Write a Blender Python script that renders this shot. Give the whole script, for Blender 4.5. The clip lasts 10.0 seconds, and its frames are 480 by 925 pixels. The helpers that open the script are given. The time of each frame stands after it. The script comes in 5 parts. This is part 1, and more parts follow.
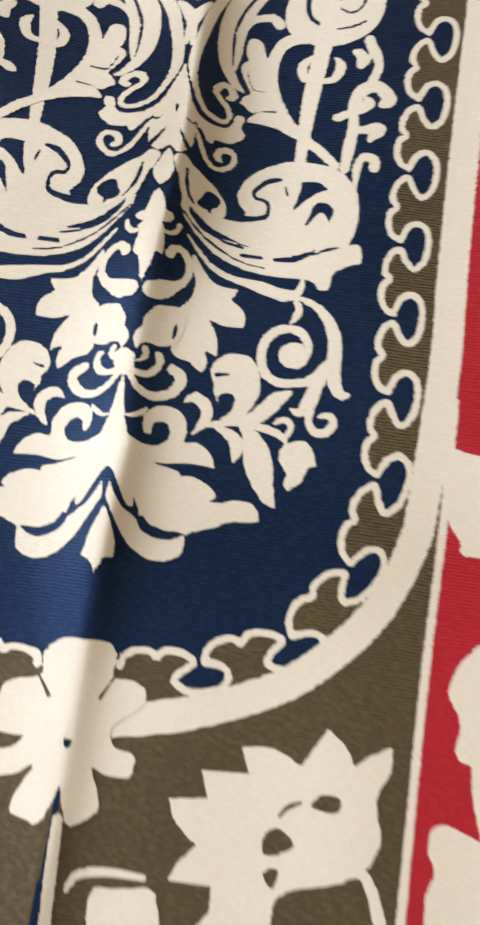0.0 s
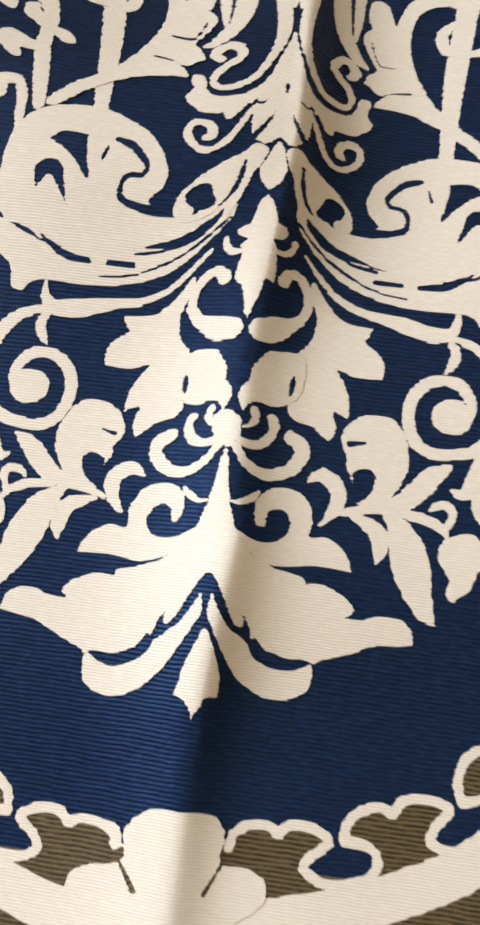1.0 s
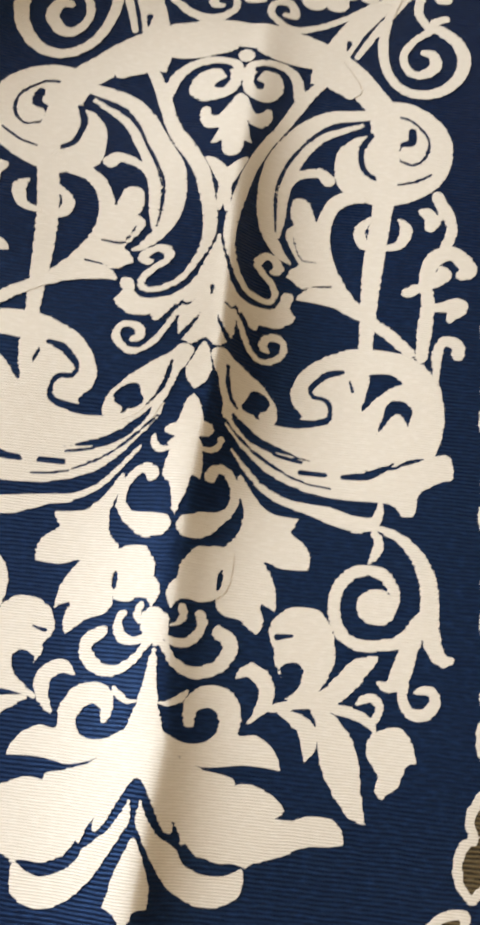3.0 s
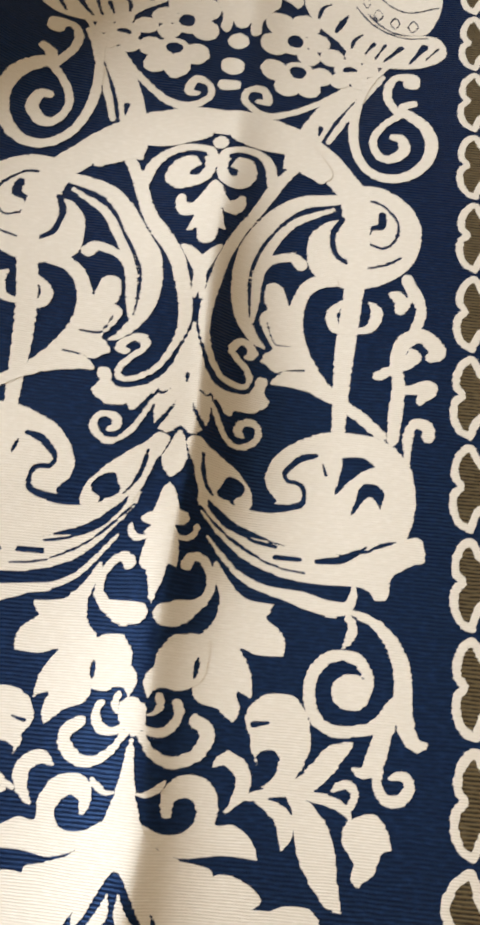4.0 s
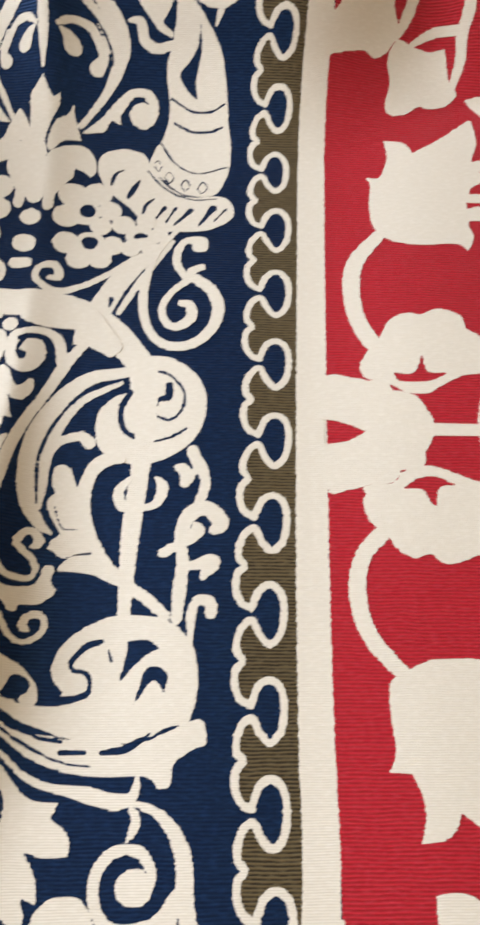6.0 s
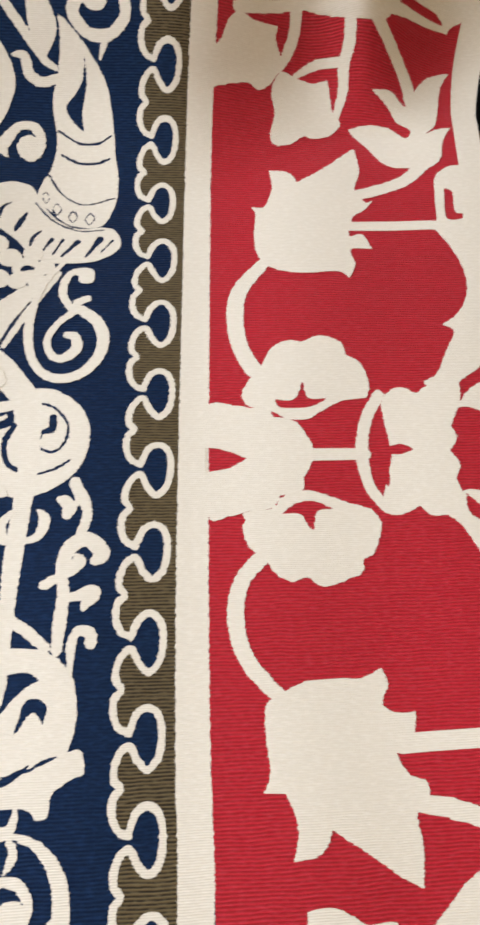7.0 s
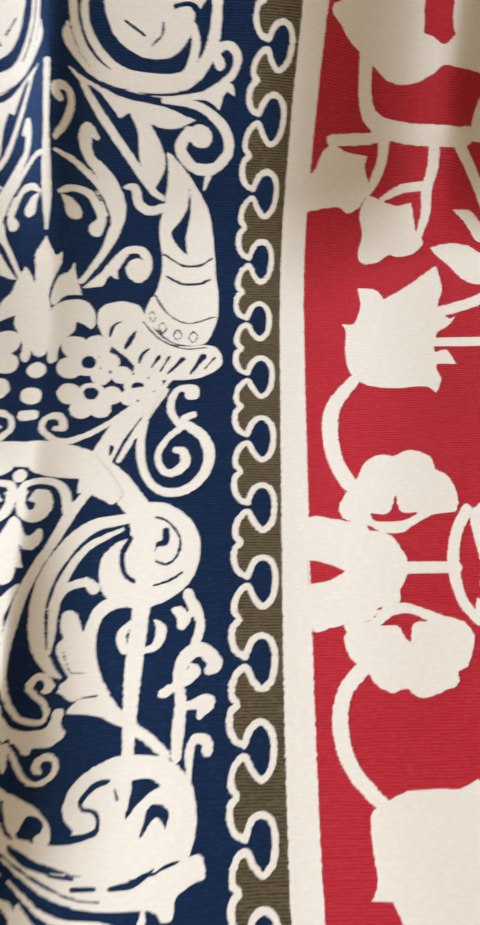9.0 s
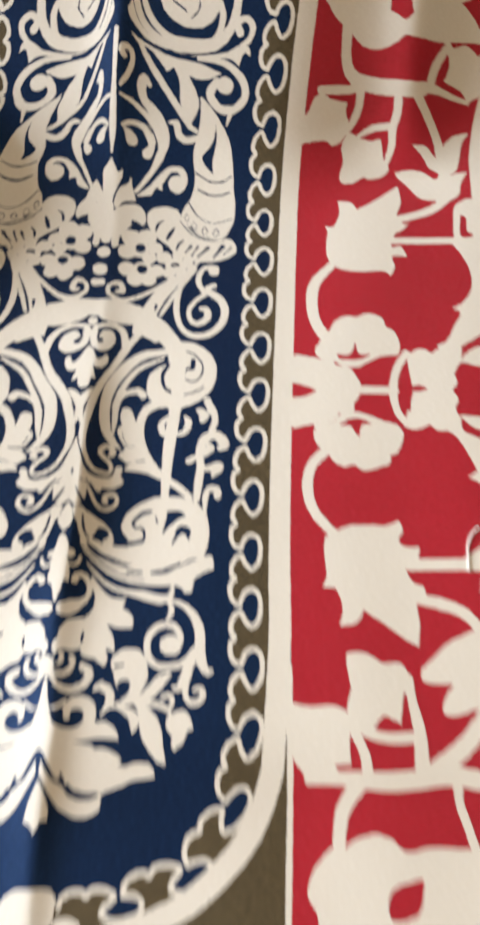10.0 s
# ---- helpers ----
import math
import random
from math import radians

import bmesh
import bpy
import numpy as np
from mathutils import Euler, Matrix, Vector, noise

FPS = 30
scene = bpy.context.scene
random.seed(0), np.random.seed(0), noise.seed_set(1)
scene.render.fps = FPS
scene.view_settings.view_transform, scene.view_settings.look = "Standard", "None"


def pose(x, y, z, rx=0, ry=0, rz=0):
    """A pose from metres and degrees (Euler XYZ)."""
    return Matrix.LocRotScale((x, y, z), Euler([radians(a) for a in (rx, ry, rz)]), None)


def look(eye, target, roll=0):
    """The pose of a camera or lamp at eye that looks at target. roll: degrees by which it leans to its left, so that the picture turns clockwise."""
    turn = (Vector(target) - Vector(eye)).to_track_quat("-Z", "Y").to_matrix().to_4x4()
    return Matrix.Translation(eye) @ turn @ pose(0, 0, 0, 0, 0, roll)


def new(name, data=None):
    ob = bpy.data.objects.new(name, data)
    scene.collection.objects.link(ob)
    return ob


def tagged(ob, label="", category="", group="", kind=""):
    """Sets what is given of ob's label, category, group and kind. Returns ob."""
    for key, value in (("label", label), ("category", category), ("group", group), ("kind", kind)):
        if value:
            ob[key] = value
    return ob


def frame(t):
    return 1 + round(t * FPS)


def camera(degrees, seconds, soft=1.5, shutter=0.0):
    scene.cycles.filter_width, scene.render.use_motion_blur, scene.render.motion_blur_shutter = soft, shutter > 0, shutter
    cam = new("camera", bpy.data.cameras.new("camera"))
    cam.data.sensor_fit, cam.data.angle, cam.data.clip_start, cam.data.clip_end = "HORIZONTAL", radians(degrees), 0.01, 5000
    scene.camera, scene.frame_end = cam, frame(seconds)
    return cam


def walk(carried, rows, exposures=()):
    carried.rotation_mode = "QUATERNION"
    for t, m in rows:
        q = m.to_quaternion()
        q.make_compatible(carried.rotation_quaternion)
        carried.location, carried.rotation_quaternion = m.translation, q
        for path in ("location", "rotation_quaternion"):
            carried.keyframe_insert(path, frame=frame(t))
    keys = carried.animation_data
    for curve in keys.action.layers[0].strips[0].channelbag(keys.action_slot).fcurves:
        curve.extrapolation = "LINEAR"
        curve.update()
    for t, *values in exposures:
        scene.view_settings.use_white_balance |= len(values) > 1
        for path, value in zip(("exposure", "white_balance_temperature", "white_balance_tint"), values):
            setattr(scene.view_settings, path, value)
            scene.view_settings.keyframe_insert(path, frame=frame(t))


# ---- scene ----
# ---------------------------------------------------------------- camera
cam = camera(34.1, 10.0, soft=3.2, shutter=0.5)
ROWS = [
    (0.0, 0.0415, -0.0186, 0.6873, 13.66, 0.12, 7.76),
    (0.5, 0.0218, 0.0024, 0.6561, 13.73, 0.73, 7.43),
    (1.0, 0.0076, 0.0107, 0.6351, 14.20, 0.67, 7.41),
    (1.5, 0.0048, 0.0172, 0.6268, 14.86, 0.65, 7.37),
    (2.0, 0.0058, 0.0287, 0.6310, 16.12, 0.90, 6.96),
    (2.5, 0.0108, 0.0336, 0.6398, 17.60, -0.47, 6.23),
    (4.0, 0.0164, 0.0508, 0.6557, 20.85, -1.50, 4.94),
    (4.5, 0.0188, 0.0577, 0.6595, 20.62, -2.03, 4.38),
    (5.0, 0.0251, 0.0613, 0.6624, 20.99, -2.00, 3.86),
    (5.5, 0.0450, 0.0780, 0.6715, 22.20, -1.82, 1.61),
    (6.0, 0.0617, 0.0883, 0.6790, 22.93, -2.36, -0.19),
    (7.5, 0.0954, 0.0929, 0.6931, 23.59, -4.68, -3.65),
    (8.0, 0.1030, 0.0874, 0.6982, 25.51, -4.31, -4.29),
    (8.5, 0.0813, 0.1174, 0.7004, 26.45, -4.11, -3.65),
    (9.0, 0.0607, 0.1114, 0.7143, 25.22, -2.60, -1.32),
    (9.5, 0.0564, 0.0755, 0.7450, 26.73, -1.68, 0.24),
    (10.0, 0.0649, 0.0091, 0.7917, 23.56, -1.67, 0.79),
]
walk(cam, [(t, pose(x, y, z, rx, ry, rz)) for t, x, y, z, rx, ry, rz in ROWS],
     exposures=[(0.0, 0.20, 6500, 10), (1.0, 0.17, 6450, 10), (2.5, 0.19, 6500, 10), (4.5, 0.23, 6400, 10), (5.5, 0.32, 6250, 10), (7.5, 0.35, 6150, 10), (9.0, 0.43, 5950, 10), (9.5, 0.40, 5950, 10), (10.0, 0.33, 6250, 10)])

# ---------------------------------------------------------------- light
world = bpy.data.worlds.new("world")
scene.world = world
world.use_nodes = True
sky = world.node_tree.nodes.new("ShaderNodeTexSky")
sky.sky_type, sky.sun_disc, sky.sun_elevation, sky.sun_rotation = "NISHITA", False, radians(35), radians(-70)
world.node_tree.links.new(sky.outputs[0], world.node_tree.nodes["Background"].inputs[0])
world.node_tree.nodes["Background"].inputs[1].default_value = 0.1


def area_lamp(name, eye, target, wide, high, watts, color):
    data = bpy.data.lights.new(name, "AREA")
    data.shape, data.size, data.size_y, data.energy, data.color = "RECTANGLE", wide, high, watts, color
    ob = new(name, data)
    ob.matrix_world = look(eye, target)
    return ob


area_lamp("window_light", (-1.44, 0.35, 1.2), (0.0, 0.15, 0.5), 0.7, 0.7, 43, (0.95, 0.97, 1.0))
# unseen warm lamp, added overhead to fill the shaded side of the crease
area_lamp("warm_fill_light", (0.5, -0.6, 2.36), (0.5, -0.6, 0.0), 0.5, 0.5, 9.5, (1.0, 0.73, 0.42))


# ---------------------------------------------------------------- materials
def material(name):
    mat = bpy.data.materials.new(name)
    mat.use_nodes = True
    return mat, mat.node_tree.nodes, mat.node_tree.links, mat.node_tree.nodes["Principled BSDF"]


def node(nodes, links, kind, **inputs):
    n = nodes.new(kind)
    for key, value in inputs.items():
        socket = n.inputs[int(key[1:])]
        if hasattr(value, "is_output"):
            links.new(value, socket)
        else:
            socket.default_value = value
    return n


def maths(nodes, links, op, a, b=0.0):
    n = nodes.new("ShaderNodeMath")
    n.operation = op
    for socket, value in zip(n.inputs, (a, b)):
        if hasattr(value, "is_output"):
            links.new(value, socket)
        else:
            socket.default_value = value
    return n.outputs[0]


def fabric(name, thread, groove, fleck, rib=1.1, depth=0.5, rough=0.62, sheen=0.15, contrast=1.0, gloss=0.3, stray=0.6, tint=(1.0, 1.0, 1.0)):
    """Ribbed woven cloth. thread: the colour of the ribs; groove: of the gaps between them; fleck: of stray threads. rib: pitch in mm."""
    mat, nodes, links, bsdf = material(name)
    uvmap = nodes.new("ShaderNodeUVMap")
    uvmap.uv_map = "weave"
    cut = nodes.new("ShaderNodeSeparateXYZ")
    links.new(uvmap.outputs[0], cut.inputs[0])
    u, v = cut.outputs[0], cut.outputs[1]
    # wandering of the ribs
    drift = nodes.new("ShaderNodeTexNoise")
    drift.inputs["Scale"].default_value, drift.inputs["Detail"].default_value = 90.0, 2.0
    links.new(uvmap.outputs[0], drift.inputs["Vector"])
    wave = maths(nodes, links, "ADD", maths(nodes, links, "MULTIPLY", v, 2 * math.pi * 1000 / rib), maths(nodes, links, "MULTIPLY", drift.outputs[0], 7.0))
    ribs = maths(nodes, links, "MULTIPLY_ADD", maths(nodes, links, "SINE", wave), 0.5)
    ribs.node.inputs[2].default_value = 0.5
    # single threads: long across, short along
    stretch = nodes.new("ShaderNodeCombineXYZ")
    links.new(maths(nodes, links, "MULTIPLY", u, 430.0), stretch.inputs[0])
    links.new(maths(nodes, links, "MULTIPLY", v, 1250.0), stretch.inputs[1])
    slub = nodes.new("ShaderNodeTexNoise")
    slub.inputs["Scale"].default_value, slub.inputs["Detail"].default_value = 1.0, 3.0
    links.new(stretch.outputs[0], slub.inputs["Vector"])
    fine = nodes.new("ShaderNodeTexNoise")
    fine.inputs["Scale"].default_value, fine.inputs["Detail"].default_value = 1700.0, 2.0
    links.new(uvmap.outputs[0], fine.inputs["Vector"])
    large = nodes.new("ShaderNodeTexNoise")
    large.inputs["Scale"].default_value, large.inputs["Detail"].default_value = 14.0, 3.0
    links.new(uvmap.outputs[0], large.inputs["Vector"])
    strength = maths(nodes, links, "MULTIPLY", ribs, maths(nodes, links, "MULTIPLY_ADD", large.outputs[0], 1.5))
    strength.node.inputs[1].links[0].from_node.inputs[2].default_value = 0.25
    mix1 = nodes.new("ShaderNodeMixRGB")
    mix1.inputs[1].default_value, mix1.inputs[2].default_value = (*groove, 1), (*thread, 1)
    lift = maths(nodes, links, "MULTIPLY_ADD", strength, contrast)
    lift.node.inputs[2].default_value = 0.6 - contrast * 0.5
    lift.node.use_clamp = True
    links.new(lift, mix1.inputs[0])
    mix2 = nodes.new("ShaderNodeMixRGB")
    mix2.inputs[2].default_value = (*fleck, 1)
    links.new(mix1.outputs[0], mix2.inputs[1])
    ramp = nodes.new("ShaderNodeMapRange")
    ramp.inputs[1].default_value, ramp.inputs[2].default_value, ramp.inputs[4].default_value = 0.46, 0.70, stray
    links.new(slub.outputs[0], ramp.inputs[0])
    links.new(ramp.outputs[0], mix2.inputs[0])
    links.new(mix2.outputs[0], bsdf.inputs["Base Color"])
    bump_height = maths(nodes, links, "ADD", maths(nodes, links, "ADD", ribs, maths(nodes, links, "MULTIPLY", slub.outputs[0], 0.9)), maths(nodes, links, "MULTIPLY", fine.outputs[0], 0.8))
    bump = nodes.new("ShaderNodeBump")
    bump.inputs["Strength"].default_value, bump.inputs["Distance"].default_value = depth, 0.00022
    links.new(bump_height, bump.inputs["Height"])
    links.new(bump.outputs[0], bsdf.inputs["Normal"])
    bsdf.inputs["Roughness"].default_value = rough
    bsdf.inputs["Specular IOR Level"].default_value = gloss
    bsdf.inputs["Specular Tint"].default_value = (*tint, 1)
    bsdf.inputs["Sheen Weight"].default_value, bsdf.inputs["Sheen Roughness"].default_value = sheen, 0.4
    return mat


def plain(name, color, other, scale, rough, bump_depth=0.0, metal=0.0):
    mat, nodes, links, bsdf = material(name)
    coord = nodes.new("ShaderNodeTexCoord")
    tex = nodes.new("ShaderNodeTexNoise")
    tex.inputs["Scale"].default_value, tex.inputs["Detail"].default_value = scale, 6.0
    links.new(coord.outputs["Object"], tex.inputs["Vector"])
    mix = nodes.new("ShaderNodeMixRGB")
    mix.inputs[1].default_value, mix.inputs[2].default_value = (*color, 1), (*other, 1)
    links.new(tex.outputs[0], mix.inputs[0])
    links.new(mix.outputs[0], bsdf.inputs["Base Color"])
    bsdf.inputs["Roughness"].default_value, bsdf.inputs["Metallic"].default_value = rough, metal
    if bump_depth:
        bump = nodes.new("ShaderNodeBump")
        bump.inputs["Strength"].default_value, bump.inputs["Distance"].default_value = 0.6, bump_depth
        links.new(tex.outputs[0], bump.inputs["Height"])
        links.new(bump.outputs[0], bsdf.inputs["Normal"])
    return mat


BLUE = fabric("navy_weave", (0.0052, 0.0108, 0.037), (0.0014, 0.0024, 0.010), (0.012, 0.031, 0.095), rib=0.95, depth=0.6, rough=0.46, gloss=0.55, sheen=0.005, contrast=0.8, tint=(0.17, 0.42, 1.0), stray=0.5)
CREAM = fabric("cream_weave", (0.725, 0.70, 0.635), (0.60, 0.565, 0.485), (0.78, 0.76, 0.705), rib=0.62, depth=0.4, contrast=0.3, sheen=0.06, stray=0.45)
RED = fabric("red_weave", (0.48, 0.012, 0.030), (0.25, 0.004, 0.011), (0.58, 0.055, 0.095), rib=0.95, depth=0.9, rough=0.46, contrast=1.1, gloss=0.36, sheen=0.03, stray=0.28)
BROWN = fabric("brown_weave", (0.122, 0.093, 0.043), (0.012, 0.008, 0.004), (0.15, 0.120, 0.066), rib=0.95, depth=0.9, contrast=1.9, sheen=0.02)
UPHOLSTERY = plain("dark_upholstery", (0.0014, 0.0022, 0.0038), (0.003, 0.0046, 0.0075), 900.0, 0.92, 0.0004)
UPHOLSTERY.node_tree.nodes["Principled BSDF"].inputs["Specular IOR Level"].default_value = 0.12
WOOD = plain("dark_wood", (0.05, 0.028, 0.015), (0.11, 0.06, 0.03), 30.0, 0.4)
PLASTER = plain("wall_paint", (0.54, 0.45, 0.32), (0.60, 0.50, 0.36), 6.0, 0.8, 0.001)
CEILING = plain("ceiling_paint", (0.78, 0.77, 0.74), (0.82, 0.81, 0.78), 6.0, 0.85, 0.001)
FLOOR = plain("floor_boards", (0.20, 0.11, 0.055), (0.30, 0.17, 0.085), 9.0, 0.45)
THREAD = plain("white_cotton", (0.80, 0.79, 0.76), (0.72, 0.70, 0.66), 4000.0, 0.7)

# ---------------------------------------------------------------- the lie of the cloth, in millimetres
# u runs across the cloth from its middle, s along it; SEAT is the height of the seat.
SEAT = 0.47
RAD, STEEP = 60.0, radians(46)


def smooth(q):
    q = np.clip(q, 0, 1)
    return q * q * (3 - 2 * q)


def axis(s):
    """Where the middle line of the pattern runs."""
    return np.interp(s, [-150, -48, 0, 53, 84, 112, 127, 153, 181, 205, 219, 243, 262, 280, 315, 350, 375, 470], [-3.2, -2.5, -3.0, -2.9, -2.0, -0.4, 0.2, 0.3, -0.1, 0.5, 1.0, 1.4, 2.7, 3.6, 3.9, 6.6, 8.8, 17])


def profile(u, s):
    """Plan distance and height of the seat and backrest at the length s."""
    s0 = 285 + 45 * smooth((np.abs(u) - 85) / 110)
    x = np.maximum(s - s0, 0)
    th = np.minimum(x / RAD, STEEP)
    rest = np.maximum(x - RAD * STEEP, 0)
    return np.minimum(s, s0) + RAD * np.sin(th) + rest * np.cos(STEEP), RAD * (1 - np.cos(th)) + rest * np.sin(STEEP)


def ridge(s):
    """Where the crest of the crease runs, just beside the middle line of the pattern."""
    return axis(s) + np.interp(s, [-150, -30, 0, 20, 36, 55, 75, 100, 130, 170, 205, 235, 300, 470], [-1, 0.2, 1, 2.5, 4.2, 2.2, 1.4, 1.8, 2.6, 1.6, 2.3, 2.5, 0.5, 0])


def level(s, stations, heights):
    """Heights along the cloth, eased between stations."""
    return np.mean([np.interp(s + d, stations, heights) for d in (-12, -8, -4, 0, 4, 8, 12)], 0)


def relief(u, s):
    """Height of the cloth over the seat: the long crease with its higher left side, the low hem and the lifted edge."""
    a = u - ridge(s)
    soft = np.interp(s, [90, 150, 200, 320, 360], [1.0, 1.4, 3.0, 2.5, 1.2])
    a = np.sign(a) * (np.sqrt(a * a + soft * soft) - soft)
    right = level(s, [-150, -60, -25, 4, 26, 60, 90, 200, 265, 310], [-12, -11.5, -11, -8.5, -2.5, 0, 1.2, 1, -0.5, 0.7])
    left = level(s, [-150, -27, 3, 28, 52, 74, 90, 106, 120, 140, 160, 184, 206, 228, 250, 300, 340], [-15, -14, -10.5, -7, -4, -1, 3, 9, 13.5, 11.5, 11, 7, 4.5, 4.5, 6, 3, 0.7])
    crest = level(s, [-150, -60, -25, 0, 20, 40, 60, 78, 90, 110, 140, 158, 182, 205, 230, 255, 310, 360, 420], [-9, -8.6, -7.6, -3.5, 1.3, 3.0, 3.5, 5, 7, 10.5, 10.5, 9, 7.8, 4.8, 2.9, 2.6, 4.2, 8.2, 4.5])
    fall = np.exp(-((np.maximum(a, 0) / np.interp(s, [60, 100], [6.8, 8.0])) ** 1.35))
    rise = np.exp(-((np.maximum(-a, 0) / np.interp(s, [40, 90], [19.0, 13.0])) ** 1.25))
    h = np.where(a > 0, right + (crest - right) * fall, left + (crest - left) * rise)
    # tall fold added mostly out of view, to shade the upper left field
    b = u + 93
    h = h + 47 * np.exp(-((s - 292) / np.where(s < 292, 68.0, 58.0)) ** 2) * np.exp(-np.where(b < 0, b / 26.0, b / 22.0) ** 2)
    h = h + 0.11 * (np.sqrt((u + 44) ** 2 + 500) - u - 44) * smooth((s - 110) / 40) * smooth((300 - s) / 60) * smooth((110 + u) / 40)
    h = h + np.clip((s - 318) / 40, 0, 1) * (5 * smooth((u - 120) / 40) + 9.5 * np.exp(-(((u - 160) / 15) ** 2)) - 6 * smooth((u - 172) / 30))
    h = h + 0.25 * np.sin(u * 0.11 + 1.3 * np.sin(s * 0.013)) + 0.2 * np.sin(u * 0.05 + s * 0.031)
    return h


def twin(u, s):
    """The place in the right half of the pattern that shows at (u, s) in the left half, which the crease has pulled askew."""
    a = axis(s) - u
    ramp = smooth(a / 20)
    aside = np.interp(s, [-150, -25, 3, 28, 42, 73, 95, 114, 126, 140, 159, 183, 208, 229, 251, 266, 290, 312, 330, 345, 470], [-3, -2.5, -1, -0.5, 0.9, 1, -0.8, -1.4, -1.8, -1.9, -2.1, -4, -2.5, 0, 1.4, 0.6, 1.5, 4, 7, 14, 24])
    along = np.interp(s, [-150, -25, 3, 28, 40, 54, 73, 107, 126, 140, 159, 183, 208, 229, 251, 265, 311, 325, 400], [4, 3.8, 4, 3, 2.2, 3.4, 4, 4.8, 5.2, 6, 7.8, 6.8, 5, 2.6, -0.5, 0.1, -3, 2, 2])
    return axis(s) + a + aside * ramp, s + along * ramp


def place(u, s, lift):
    y, z = profile(u, s)
    return np.stack([u / 1000, y / 1000, SEAT + (z + relief(u, s) + lift) / 1000], -1)


# ---------------------------------------------------------------- drawing on the cloth
def spline(points, closed, corners, steps=6):
    """A smooth line through points; it breaks at corners."""
    p = np.array(points, float)
    n = len(p)
    out = []
    for i in range(n if closed else n - 1):
        a, b = p[i], p[(i + 1) % n]
        before = p[i - 1] if closed or i else a
        after = p[(i + 2) % n] if closed or i + 2 < n else b
        ta = (b - a) * 0.6 if i in corners else (b - before) / 2
        tb = (b - a) * 0.6 if (i + 1) % n in corners else (after - a) / 2
        q = np.linspace(0, 1, steps, endpoint=False)[:, None]
        out.append((2 * q**3 - 3 * q**2 + 1) * a + (q**3 - 2 * q**2 + q) * ta + (3 * q**2 - 2 * q**3) * b + (q**3 - q**2) * tb)
    if not closed:
        out.append(p[-1:])
    return np.concatenate(out)


def stem(*points):
    """A stroke through (u, s, width)."""
    return "stem", spline(points, False, ())


def leaf(*points):
    """A filled outline through (u, s); a third number marks a sharp point."""
    return "leaf", spline([p[:2] for p in points], True, {i for i, p in enumerate(points) if len(p) > 2}, 5)


def distance(shape, u, s):
    """Signed distance to a shape, below zero inside it."""
    kind, p = shape
    best = np.full(u.shape, 1e6)
    if kind == "stem":
        for a, b in zip(p[:-1], p[1:]):
            d = b[:2] - a[:2]
            t = np.clip(((u - a[0]) * d[0] + (s - a[1]) * d[1]) / max(d @ d, 1e-9), 0, 1)
            best = np.minimum(best, np.hypot(u - a[0] - t * d[0], s - a[1] - t * d[1]) - np.maximum(a[2] + t * (b[2] - a[2]), 0.3) / 2)
        return best
    inside = np.zeros(u.shape, bool)
    for a, b in zip(p, np.roll(p, -1, 0)):
        d = b - a
        t = np.clip(((u - a[0]) * d[0] + (s - a[1]) * d[1]) / max(d @ d, 1e-9), 0, 1)
        best = np.minimum(best, np.hypot(u - a[0] - t * d[0], s - a[1] - t * d[1]))
        if a[1] != b[1]:
            inside ^= ((a[1] > s) != (b[1] > s)) & (u < (s - a[1]) * d[0] / d[1] + a[0])
    return np.where(inside, -best, best)


ROWS_OF_YARN = np.random.RandomState(4).uniform(-1, 1, 4000)
CASES = {1: [[0, 4, 7]], 2: [[1, 5, 4]], 4: [[2, 6, 5]], 8: [[3, 7, 6]], 3: [[0, 1, 5, 7]], 6: [[1, 2, 6, 4]], 12: [[2, 3, 7, 5]], 9: [[3, 0, 4, 6]],
         7: [[0, 1, 2, 6, 7]], 14: [[1, 2, 3, 7, 4]], 13: [[2, 3, 0, 4, 5]], 11: [[3, 0, 1, 5, 6]], 5: [[0, 4, 7], [2, 6, 5]], 10: [[1, 5, 4], [3, 7, 6]], 15: [[0, 1, 2, 3]]}


